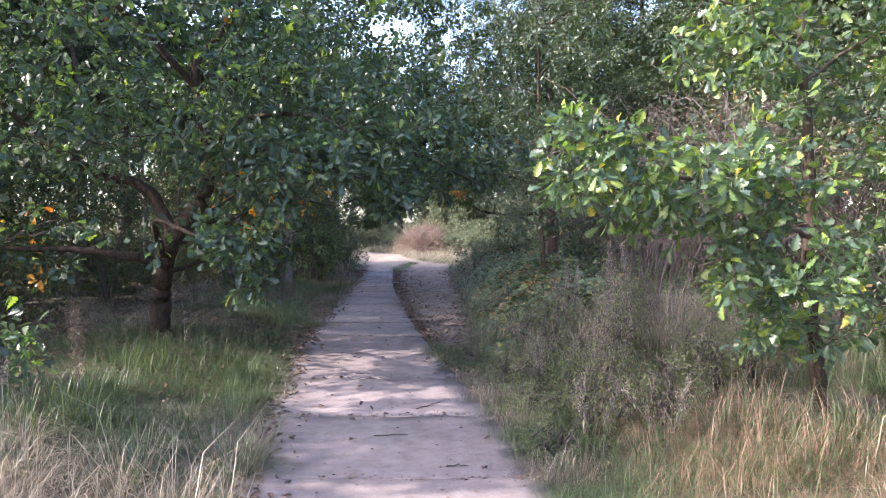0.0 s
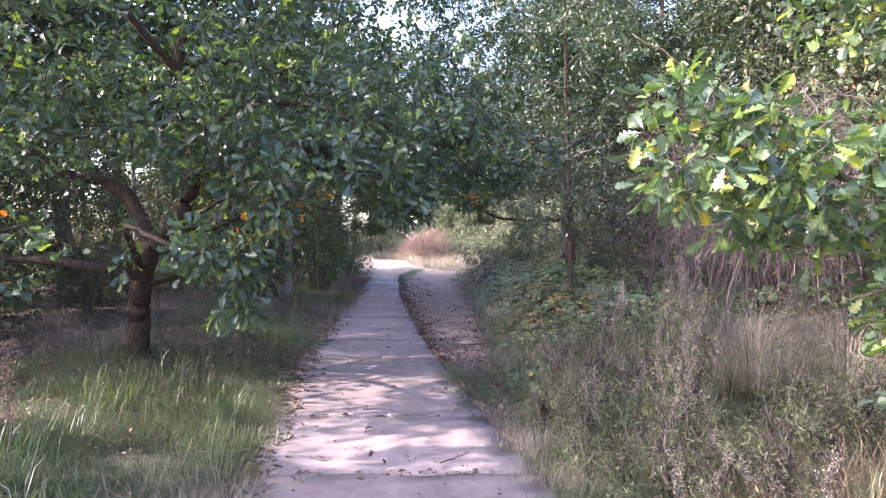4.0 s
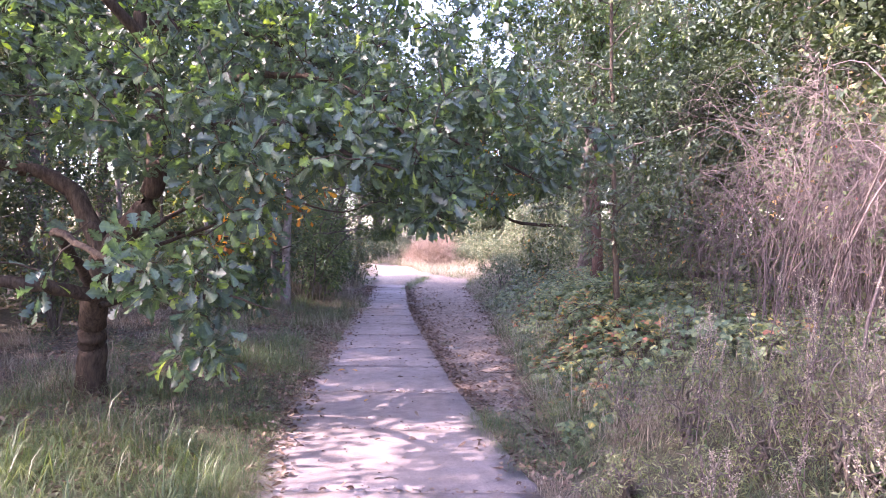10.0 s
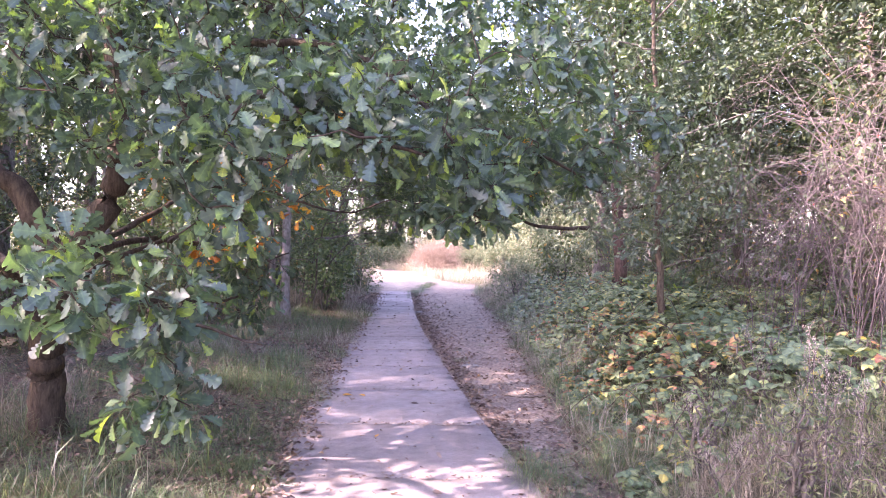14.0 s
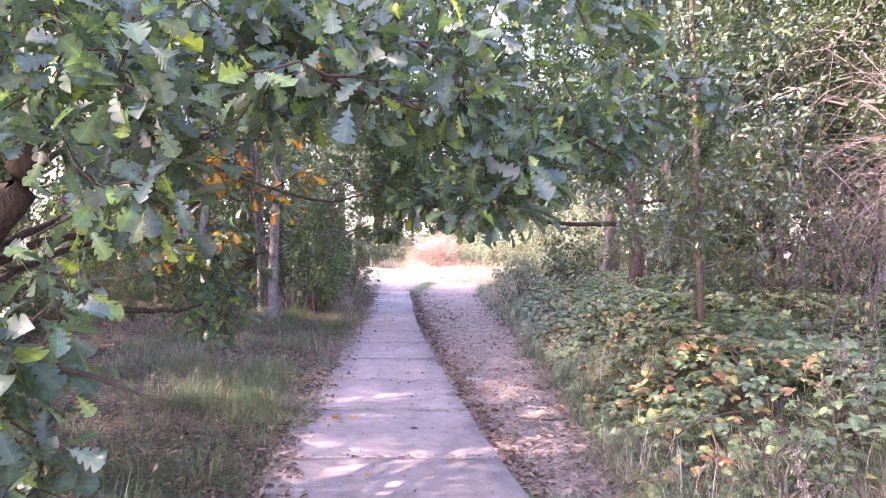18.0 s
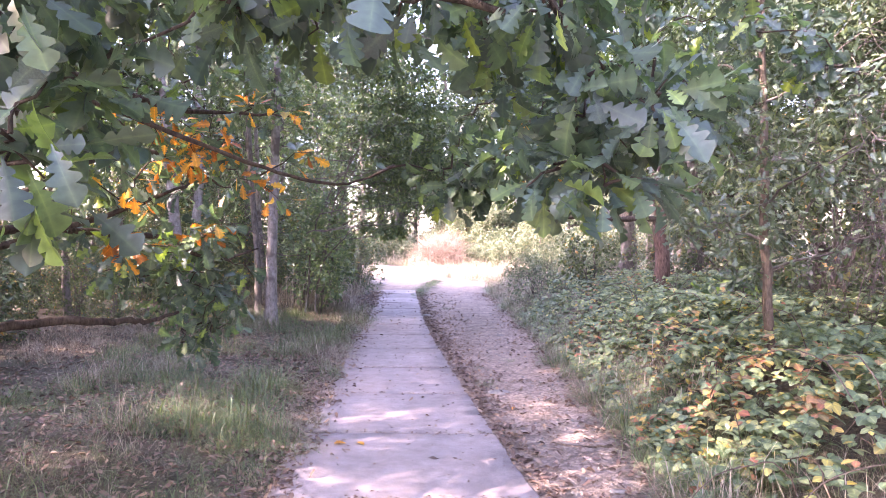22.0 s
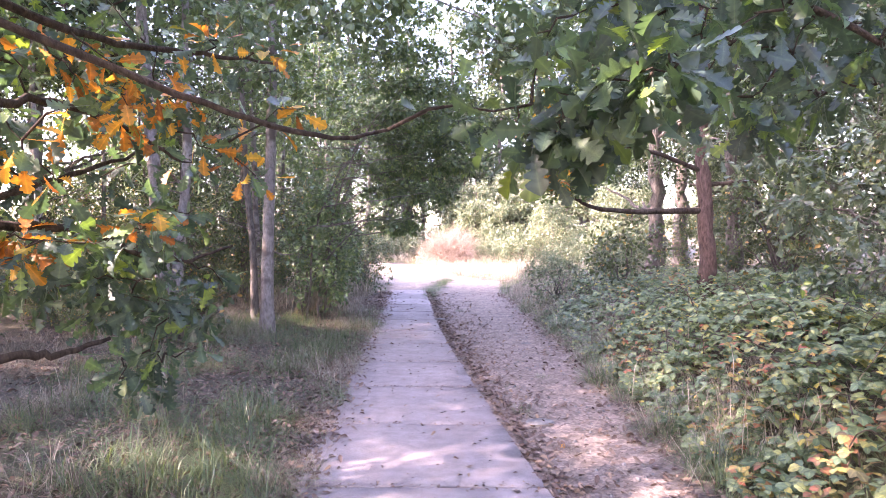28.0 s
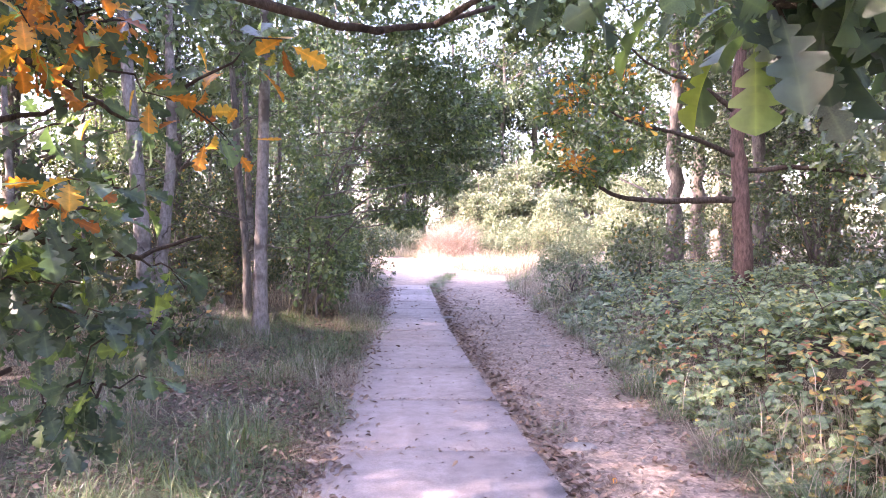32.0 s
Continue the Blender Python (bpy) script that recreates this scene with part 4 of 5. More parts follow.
big_oak()
young_oak()
slim_oak()
red_oak()
aspen(-3.74, 15.5, .095, 9.5, (.25, .1), "pale straight aspen trunk at the edge of the track", over=[((-2.6, 13.6, 4.3), (1.2, 1.2, .7), 150), ((-3.9, 14.6, 3.9), (.8, .8, .8), 90), ((-1.4, 14.6, 5.1), (1.5, 1.0, .8), 190), ((-.3, 14.2, 3.95), (.75, .7, .4), 100), ((-2.2, 15.0, 6.6), (1.5, 1.2, 1.2), 220), ((-.6, 15.2, 7.3), (1.2, 1.0, .8), 150)])
aspen(-4.4, 17.0, .065, 9.0, (-.45, .1), "grey aspen leaning a little away from the track", pale=False)
aspen(-5.25, 15.6, .12, 9.0, (-.75, .3), "two-stemmed aspen in the grass", pale=True)
aspen(-5.12, 15.65, .09, 8.5, (.1, .6), "grey aspen stem beside its twin")
bank_shrub()
for k in range(30):
    x, y = rng.uniform(-13, -4.6), rng.uniform(15.5, 27)
    if -6.2 < x and y < 17.5:
        y += 3
    aspen(x, y, rng.uniform(.03, .075), rng.uniform(6, 9.5), rng.normal(0, .35, 2), "thin grey aspen pole in the shaded wood", 150 if k % 2 else 110, k % 3 == 0, "aspen poles", "aspen_pole", .3)


# the wood around: three kinds of tree, copied about
kinds = [wood_tree("wood_tree", 9.0, 3.0, 420, M_BG, "leafy dark green tree of the surrounding wood"),
         wood_tree("wood_tree", 7.0, 2.6, 390, M_BG, "bushy green tree of the wood edge", .17, .12),
         wood_tree("tall_tree", 12.0, 3.4, 450, M_BG, "tall green tree standing in the wood", .22, .3)]
kinds += [wood_tree("wood_tree", 7.5, 2.6, 900, M_BG, "close-leaved dark green tree of the wood", .1, .12, per=15),
          wood_tree("tall_tree", 10.5, 3.0, 1000, M_BG, "tall close-leaved green tree of the wood", .105, .16, per=15)]
# its leaf colour carries painted sunlight on top of the real sun
light_kind = wood_tree("sunlit_tree", 6.5, 2.8, 400, M_SUNLIT, "tree beyond the clearing, full sun painted into its pale green leaves", .2, .08)


def plant(src, x, y, s=1.0, turn=None):
    m = pose(x, y, float(land(x, y)), 0, 0, rng.uniform(0, 360) if turn is None else turn) @ Matrix.Diagonal((s, s, s * rng.uniform(.9, 1.1), 1))
    return copy_thing(src, m)


# left trees outside the view, y 3 to 19, are added to shade the track
spots = [(5.2, 12.5, 0, .8), (7.0, 9.0, 2, .8), (6.2, 15.0, 1, 1.0), (8.5, 12.0, 2, .9), (5.9, 7.2, 1, .8), (9.5, 17, 0, 1.0), (6.5, 20.5, 1, .9), (11, 5, 2, 1),
         (-8.3, 10.6, 2, .8), (-13.5, 5.2, 2, .7), (-12.8, 8.4, 2, .68), (4.6, 19.6, 0, .8), (-12, 12, 2, .9), (-7.5, 13.2, 0, .7), (-9, -14, 2, 1), (-2, -24, 0, 1.2), (7, -22, 2, 1.2), (13, -8, 0, 1.1), (13, 12, 2, 1.2), (12, 22, 0, 1.1),
         (-11, 28, 1, 1.0), (3.8, 22.0, 0, 1.0), (5.6, 10.4, 1, .9), (3.9, 13.6, 1, .62),
         (-9.6, 19.2, 2, .8), (-7.0, 20.6, 2, .7), (-12.4, 21.4, 2, .8), (5.2, 24.5, 2, 1.0), (7.6, 29, 2, .9), (6.4, 20.8, 2, 1.0), (-6.7, 8.8, 2, .62),
         # the big left-hand ones in this row are unseen and block the sun
         (-7.2, 3.2, 2, .72), (-10.7, 10.5, 2, 1.4), (8.6, 14.2, 2, 1.3), (7.0, 11.6, 2, 1.25), (9.2, 9.6, 2, 1.4), (8.0, 18.0, 2, 1.3), (8.6, 6.4, 2, 1.2), (-9.6, 13.0, 2, 1.4), (-11.2, 16.2, 2, 1.5), (-12.8, 12.6, 2, 1.6), (-13.4, 18.6, 2, 1.2)]
for x, y, k, s in spots:
    close = 4 < y < 25 and abs(x) < 9.6
    plant(kinds[{0: 4, 1: 3, 2: 4}[k] if close else k], x, y, s)
for x, y, k, s in [(-5.5, 50, 0, 1), (-11, 50, 1, 1), (-16, 52, 2, 1), (-22, 50, 2, 1.1), (10, 52, 2, 1), (16, 45, 2, 1.1), (18, 34, 0, 1.2), (15, 28, 2, 1), (4, 60, 2, .9), (24, 58, 2, 1.3), (-2, 64, 0, 1), (-30, 60, 2, 1.4), (34, 40, 2, 1.4), (12, 66, 2, 1.2), (-8.5, 52, 2, .9), (-3.5, 54, 2, .85), (0.5, 57, 0, 1.05), (6.5, 52, 2, .8), (8.5, 47, 0, 1.0), (-1.5, 55, 2, 1.5), (2.2, 54, 2, 1.35), (5.0, 56, 2, 1.6), (9, 58, 2, 1.6), (-6.5, 57, 2, 1.5), (-11, 60, 2, 1.6), (-4.5, 53, 2, 1.5), (-9, 54, 2, 1.5), (-13, 55, 2, 1.5), (-17, 57, 2, 1.6), (-6.6, 46.5, 4, 1.1), (-9.4, 47.5, 4, 1.2), (-4.6, 49.5, 4, 1.0), (-12.5, 48, 4, 1.2)]:
    plant(kinds[k], x, y, s)
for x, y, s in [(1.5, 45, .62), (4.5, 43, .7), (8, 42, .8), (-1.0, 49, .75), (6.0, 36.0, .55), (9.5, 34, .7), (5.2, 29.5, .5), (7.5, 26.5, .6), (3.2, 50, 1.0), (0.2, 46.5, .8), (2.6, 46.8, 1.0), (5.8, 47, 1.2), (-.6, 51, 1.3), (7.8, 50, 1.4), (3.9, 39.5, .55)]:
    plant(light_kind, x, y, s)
for o in kinds + [light_kind]:
    o.location = (rng.uniform(-26, 26), 72, 0)


# ---- thickets and shrubs ----
M_SHRUB = leaf_mat("hedge_leaf", [(0, (.045, .07, .04)), (.6, (.078, .115, .058)), (.93, (.14, .18, .08)), (.97, (.3, .2, .1)), (1, (.4, .25, .08))], .45, .22, rib=.2)
fill_a = shrub((-40, 60), (1.5, 1.5, 1.5), 340, M_SHRUB, "leafy green bush of the undergrowth", "bush", 9, .085, 14, T_LOW, "bushes of the undergrowth")
fill_b = shrub((-43, 60), (1.1, 1.1, 2.1), 250, M_SHRUB, "tall narrow leafy bush of the undergrowth", "bush", 8, .085, 15, T_LOW, "bushes of the undergrowth")
# low bushes share the leaf colour with sunlight painted in
fill_c = shrub((-46, 60), (1.2, 1.2, .8), 230, M_SUNLIT, "low bush, sunlight painted into its pale green leaves", "low_bush", 8, .1, 12, T_LOW, "bushes of the undergrowth")
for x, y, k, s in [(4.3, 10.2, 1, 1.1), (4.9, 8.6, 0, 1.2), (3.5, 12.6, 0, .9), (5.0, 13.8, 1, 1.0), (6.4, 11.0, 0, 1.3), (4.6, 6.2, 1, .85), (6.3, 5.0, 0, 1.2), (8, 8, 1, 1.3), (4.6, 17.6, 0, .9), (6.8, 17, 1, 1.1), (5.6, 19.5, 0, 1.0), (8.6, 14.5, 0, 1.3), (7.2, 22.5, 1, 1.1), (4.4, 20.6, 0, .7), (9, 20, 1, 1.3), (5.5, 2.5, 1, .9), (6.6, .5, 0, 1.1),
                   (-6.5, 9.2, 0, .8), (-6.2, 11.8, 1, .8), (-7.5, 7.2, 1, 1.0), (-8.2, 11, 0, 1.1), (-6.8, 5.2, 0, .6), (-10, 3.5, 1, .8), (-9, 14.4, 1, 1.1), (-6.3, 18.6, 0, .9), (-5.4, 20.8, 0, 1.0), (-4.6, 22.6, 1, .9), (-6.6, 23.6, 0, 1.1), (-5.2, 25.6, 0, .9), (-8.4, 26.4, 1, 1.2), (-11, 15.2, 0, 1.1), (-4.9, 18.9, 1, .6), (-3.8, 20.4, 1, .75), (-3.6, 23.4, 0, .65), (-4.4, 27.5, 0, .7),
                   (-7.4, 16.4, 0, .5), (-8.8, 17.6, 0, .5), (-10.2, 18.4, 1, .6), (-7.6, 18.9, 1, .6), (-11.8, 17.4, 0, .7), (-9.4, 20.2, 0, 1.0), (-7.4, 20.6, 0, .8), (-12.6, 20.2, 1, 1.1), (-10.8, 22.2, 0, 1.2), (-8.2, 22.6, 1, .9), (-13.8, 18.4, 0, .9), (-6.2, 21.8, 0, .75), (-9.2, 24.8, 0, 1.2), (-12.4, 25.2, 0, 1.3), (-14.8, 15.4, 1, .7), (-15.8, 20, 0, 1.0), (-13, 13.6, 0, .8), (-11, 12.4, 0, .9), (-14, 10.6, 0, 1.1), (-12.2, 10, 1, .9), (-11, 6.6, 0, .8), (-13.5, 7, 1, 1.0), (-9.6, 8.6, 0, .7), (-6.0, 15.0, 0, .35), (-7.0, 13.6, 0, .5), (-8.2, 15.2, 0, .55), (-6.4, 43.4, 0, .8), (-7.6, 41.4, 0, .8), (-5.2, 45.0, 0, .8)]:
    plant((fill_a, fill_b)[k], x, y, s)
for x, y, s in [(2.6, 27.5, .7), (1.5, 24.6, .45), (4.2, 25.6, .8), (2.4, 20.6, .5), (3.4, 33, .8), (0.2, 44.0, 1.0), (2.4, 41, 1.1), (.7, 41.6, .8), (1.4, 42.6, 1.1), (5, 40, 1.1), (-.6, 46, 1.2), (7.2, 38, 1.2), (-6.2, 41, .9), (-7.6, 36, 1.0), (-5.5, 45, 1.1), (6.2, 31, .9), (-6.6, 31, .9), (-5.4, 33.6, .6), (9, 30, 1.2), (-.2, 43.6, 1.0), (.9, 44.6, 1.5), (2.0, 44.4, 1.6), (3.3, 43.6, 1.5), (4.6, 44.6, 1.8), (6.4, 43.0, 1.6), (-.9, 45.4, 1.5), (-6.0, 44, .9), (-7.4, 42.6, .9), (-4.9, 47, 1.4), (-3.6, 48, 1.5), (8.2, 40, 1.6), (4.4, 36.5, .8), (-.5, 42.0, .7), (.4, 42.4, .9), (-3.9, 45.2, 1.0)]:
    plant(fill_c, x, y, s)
shrub((1.95, 17.9), (.75, .7, .8), 110, M_SHRUB, "small bush on one dark stem in the bank", "small_bush", 5, .07, 11, T_OVATE, low=.6)
shrub((.95, 19.2), (.7, .8, .55), 90, M_SUNLIT, "yellow-green bush at the edge of the track", "yellowing_bush", 7, .06, 11)
shrub((2.5, 12.6), (.7, .6, .4), 80, M_OAK, "low dark blue-green bush among the brambles", "dark_bush", 7, .09, 11, T_OAKM)
shrub((3.3, 14.2), (.7, .6, .4), 70, M_OAK, "low dark blue-green bush among the brambles", "dark_bush", 7, .09, 11, T_OAKM)
shrub((1.75, 6.6), (.5, .45, .4), 90, leaf_mat("weed_leaf", [(0, (.09, .12, .075)), (1, (.2, .225, .15))], .6, gloss=.3), "feathery grey-green weed in the tall grass", "grey_weed", 9, .035, 18, T_LANCE)
M_WEED = bpy.data.materials["weed_leaf"]
for x, y, s in [(1.05, 4.5, .4), (1.35, 5.1, .45), (.85, 5.6, .3), (1.6, 5.7, .45), (1.1, 6.6, .35), (2.1, 5.2, .4), (1.5, 4.2, .35), (.95, 7.4, .35), (2.3, 7.0, .45), (1.5, 7.9, .4), (.75, 4.2, .18), (.9, 4.9, .2), (1.25, 4.4, .25), (2.0, 4.7, .3), (.7, 5.1, .18), (2.4, 5.0, .35), (.62, 6.2, .2), (1.3, 6.0, .3)]:
    shrub((x, y), (.28, .28, s), 55, M_WEED, "leafy grey-green weed among the grass", "grey_weed", 10, .03, 20, T_LANCE, "weeds beside the path")
shrub((-3.6, 5.0), (.5, .5, .4), 50, M_OAK, "oak sprouts at the foot of the tree", "oak_sprout", 6, .1, 10, T_OAKM)
shrub((-4.6, 14.6), (.8, .5, .5), 80, M_SHRUB, "low leafy bush at the aspens' feet", "low_bush", 7, .07, 11)


def rose_thicket():
    base = np.array([3.3, 8.5, float(land(3.3, 8.5))])
    root = thing("rose_thicket", base, "leafless tangle of arching rose canes with a few red hips", "shrub")
    fine, tips = [], []
    for k in range(420):
        a = rng.uniform(0, 6.28)
        s = base + np.array([rng.normal(.2, .8), rng.normal(0, 1.0), 0])
        d = np.array([math.cos(a), math.sin(a), 0])
        h, L = rng.uniform(.6, 1.0) * (2.0 if k % 3 else 2.9), rng.uniform(.9, 2.2)
        pts = [s, s + d * L * .2 + [0, 0, h * .6], s + d * L * .6 + [0, 0, h], s + d * L + [0, 0, h * rng.uniform(.55, 1.0)], s + d * L * 1.25 + rng.normal(0, .1, 3) + [0, 0, h * rng.uniform(.1, .5)]]
        line = smooth_line(pts, 4, .012)
        if line[:, 0].min() < 1.75:
            continue
        if k < 60:
            part("cane", tubes_mesh("cane", [tube(line, rng.uniform(.006, .012), .002, 5)], M_DEAD, base), root)
        else:
            fine.append(tube(line, rng.uniform(.003, .006), .0015, 3))
        tips.append(line[len(line) // 3:])
    pool = np.vstack(tips)
    for k in range(5200):
        p = pool[rng.integers(len(pool))]
        d = unit(rng.normal(size=3) * [1, 1, .6]) * rng.uniform(.15, .5)
        fine.append(tube(np.array([p, p + d * .5 + [0, 0, .03], p + d]), .0028, .001, 3))
    part("tangle", tubes_mesh("tangle", fine, M_DEAD, base), root, "grey-pink dry twigs", "stuff")
    n = 900
    P = pool[rng.integers(len(pool), size=n)] + rng.normal(0, .05, (n, 3))
    P = P[P[:, 2] > base[2] + 1.1]
    part("foliage", scatter("foliage", T_OVATE, P, rng.normal(size=P.shape), np.array([0, 0, 1.]) + rng.normal(0, .5, P.shape), rng.uniform(.03, .05, len(P)), M_SHRUB, base), root, "sparse small green leaves", "stuff")
    for p in pool[rng.integers(len(pool), size=60)]:
        if p[2] > base[2] + 1.3 and p[0] < 3.4:
            me = tubes_mesh("rose_hip", [tube(np.array([(0, 0, 0), (0, 0, -.006), (0, 0, -.012), (0, 0, -.018)]) + p, .008, .005, 6)], M_HIP, base)
            part("rose_hip", me, root, "red hip")


rose_thicket()


# ---- grass ----
def tufts(x, y, per, h, lean, sx=.035, temps=T_GRASS, lift=0.0):
    """Blades for tufts at x, y: places, directions, facing, lengths."""
    n = len(x) * per
    tx, ty = np.repeat(x, per) + rng.normal(0, sx, n), np.repeat(y, per) + rng.normal(0, sx, n)
    P = np.stack([tx, ty, land(tx, ty) - .01 + lift], 1)
    a = rng.uniform(0, 6.28, n)
    k = np.abs(rng.normal(0, lean, n))
    D = np.stack([np.cos(a) * k, np.sin(a) * k, np.ones(n)], 1)
    N = np.stack([-np.cos(a), -np.sin(a), .3 + np.zeros(n)], 1)
    S = np.repeat(h * (.55 + .9 * patchy(x, y, 2.6, 1.7)), per) * rng.uniform(.35, 1.15, n)
    return P, D, N, S


def patchy(x, y, scale, seed):
    return .5 + .5 * np.sin(rough_land(x * scale + seed, y * scale - seed) * 2.2)


def lawn(name, label, material, temps, x, y, per, h, lean, sx=.035):
    base = (float(np.mean(x)), float(np.mean(y)), 0)
    me = scatter(name, temps, *tufts(x, y, per, h, lean, sx), material, base)
    ob = new(name, me)
    ob.location = base
    tagged(ob, label, "grass", kind="stuff")


# left of the track
n = 7500
y = 1.2 + 18.5 * rng.uniform(0, 1, n) ** 1.25
x = left_edge(y) + np.interp(y, [8, 11, 24], [.05, .16, .5]) * rng.uniform(.2, 1, n) - 4.2 * rng.uniform(0, 1, n) ** 1.3
q = patchy(x, y, .9, 3)
edge = left_edge(y) - x
g = (q > .4) & ((patchy(x, y, 2.7, 40) > .25) | (y < 6)) & (rng.uniform(size=n) < np.interp(edge, [0, 1.5, 3], [1, .75, .4]) * np.interp(y, [6, 9], [1, .6]))
lawn("meadow_grass", "short green grass on the shaded verge", M_GREEN, T_GRASS, x[g], y[g], 24, np.interp(y[g], [2, 6, 9, 16], [.34, .28, .24, .24]) * rng.uniform(.5, 1.25, g.sum()), 1.15, .06)
d = (q < .62) & ((patchy(x, y, 2.3, 50) > .3) | (y < 6)) & (rng.uniform(size=n) < np.interp(y, [2, 6, 9, 18], [.8, .6, .75, .8]))
lawn("dry_grass", "pale dry straw standing in the verge", M_STRAW, T_THIN, x[d], y[d], 22, np.interp(y[d], [1.5, 4, 7, 14], [.36, .36, .26, .28]) * rng.uniform(.5, 1.3, d.sum()), 1.15, .07)
# fringes that creep over the edges of the slabs
n = 900
y = 1.6 + 16 * rng.uniform(0, 1, n) ** 1.2
x = left_edge(y) + rng.normal(-.08, .09, n) + np.interp(y, [8, 11, 24], [.0, .1, .4])
g = patchy(x, y, 2.0, 4) > .4
lawn("meadow_grass", "low grass creeping over the slab edge", M_GREEN, T_GRASS, x[g], y[g], 24, .15 * rng.uniform(.5, 1.3, g.sum()), .9, .05)
lawn("dry_grass", "dry grass creeping over the slab edge", M_STRAW, T_STRAW, x[~g], y[~g], 24, .17 * rng.uniform(.5, 1.3, (~g).sum()), .9, .05)
n = 1000
y = rng.uniform(1.6, 8.2, n)
x = right_edge(y) + rng.normal(.09, .12, n)
g = patchy(x, y, 2.0, 14) > .45
lawn("meadow_grass", "low green grass beside the slabs", M_GREEN, T_GRASS, x[g], y[g], 24, .15 * rng.uniform(.4, 1.3, g.sum()), .9, .05)
lawn("dry_grass", "low dry grass beside the slabs", M_STRAW, T_STRAW, x[~g], y[~g], 22, .15 * rng.uniform(.4, 1.3, (~g).sum()), 1.1, .05)
n = 9000
y = 2.5 + 17 * rng.uniform(0, 1, n) ** 1.1
x = left_edge(y) - .02 - 4.5 * rng.uniform(0, 1, n) ** 1.1
k = patchy(x, y, 1.4, 21) > .35
lawn("dead_grass", "matted brown dead grass under the oak", M_DEADG, T_STRAW, x[k], y[k], 5, .2 * rng.uniform(.5, 1.3, k.sum()), 2.2, .06)
# right of the track, tall and dry
n = 3600
y = rng.uniform(1.5, 9.5, n)
x = np.maximum(verge(y), right_edge(y)) + .04 + 3.6 * rng.uniform(0, 1, n) ** 1.2
e = x - verge(y)
q = patchy(x, y, .8, 11)
keep = rng.uniform(size=n) < np.interp(y, [6, 9.5], [1, .25])
g = keep & (q > np.where(y < 5.6, .12, .3))
lawn("meadow_grass", "long green grass between the dry stalks", M_GREEN, T_GRASS, x[g], y[g], 26, np.interp(e[g], [0, .5, 1.5], [.14, .22, .3]) * rng.uniform(.5, 1.2, g.sum()), 1.1, .06)
d = keep & (q < .5) & (y > 5.0) & (e > .25)
lawn("dry_grass", "tall pale dry grass beside the path", M_STRAW, T_HAIR, x[d], y[d], 34, np.interp(e[d], [0, .5, 1.5], [.15, .27, .38]) * rng.uniform(.5, 1.3, d.sum()), 1.2, .07)
r = (y < 5.6) & (e > .45) & (patchy(x, y, 1.6, 31) > .4)
lawn("rusty_grass", "rust-brown dying grass in the corner of the verge", M_RUST, T_THIN, x[r], y[r], 30, np.interp(e[r], [.5, 1.5], [.2, .34]) * rng.uniform(.5, 1.3, r.sum()), 1.0, .08)
# foot of the bramble bank
n = 2400
y = rng.uniform(7.5, 25, n)
x = verge(y) + rng.uniform(-.08, .85, n)
q = patchy(x, y, 1.3, 5)
g = q > .5
lawn("meadow_grass", "grass tufts along the foot of the bank", M_GREEN, T_GRASS, x[g], y[g], 15, .24 * rng.uniform(.5, 1.3, g.sum()), .8, .06)
d = q < .72
lawn("dry_grass", "dry grass along the foot of the bank", M_STRAW, T_STRAW, x[d], y[d], 14, .3 * rng.uniform(.4, 1.3, d.sum()), .9, .07)
# the island between the wheel tracks and the far verges
y = rng.uniform(21.5, 30, 240)
x = -1.65 + .06 * (y - 25) + rng.normal(0, .13, 240)
lawn("meadow_grass", "strip of grass between the wheel tracks", M_GREEN, T_GRASS, x, y, 20, .16 * rng.uniform(.6, 1.2, 240), .6)
n = 2600
y = rng.uniform(18, 46, n)
x = np.where(rng.uniform(size=n) < .5, verge(y) + 6 * rng.uniform(0, 1, n) ** 1.5, np.interp(y, [18, 26, 30, 40, 46], [-3.0, -3.6, -4.2, -7, -8]) - 4 * rng.uniform(0, 1, n) ** 1.5)
g = patchy(x, y, .5, 8) > .5
lawn("meadow_grass", "green grass round the clearing", M_GREEN, T_GRASS, x[g], y[g], 14, .32 * rng.uniform(.6, 1.3, g.sum()), .5, .08)
lawn("dry_grass", "sun-bleached grass round the clearing", M_STRAW, T_GRASS, x[~g], y[~g], 16, .45 * rng.uniform(.6, 1.3, (~g).sum()), .4, .08)


n = 1500
y = rng.uniform(28.5, 42, n)
x = np.interp(y, [26, 29, 33, 40, 44], [.1, -.2, -1.6, -2.7, -3.0]) + 6.0 * rng.uniform(0, 1, n) ** 1.4
g = rng.uniform(size=n) < np.interp(y, [29, 33], [.85, .45])
lawn("meadow_grass", "green grass at the bend of the sandy track", M_GREEN, T_GRASS, x[g], y[g], 16, .3 * rng.uniform(.5, 1.3, g.sum()), .6, .12)
lawn("dry_grass", "sun-bleached straw at the bend of the sandy track", M_BLEACH, T_GRASS, x[~g], y[~g], 18, .45 * rng.uniform(.5, 1.3, (~g).sum()), .6, .12)
n = 1300
y = rng.uniform(39.5, 46.5, n)
x = rng.uniform(-7, 6, n)
k = (x < -4.6) | (x > -.4 + (y - 40) * .2) | (y > 41.6)
x, y = x[k], y[k]
g = rng.uniform(size=len(x)) < .4
lawn("meadow_grass", "sunlit green grass beyond the clearing", M_GREEN, T_GRASS, x[g], y[g], 22, .5 * rng.uniform(.5, 1.3, g.sum()), .6, .12)
lawn("dry_grass", "sun-bleached tall grass beyond the clearing", M_BLEACH, T_GRASS, x[~g], y[~g], 22, .65 * rng.uniform(.5, 1.3, (~g).sum()), .5, .12)


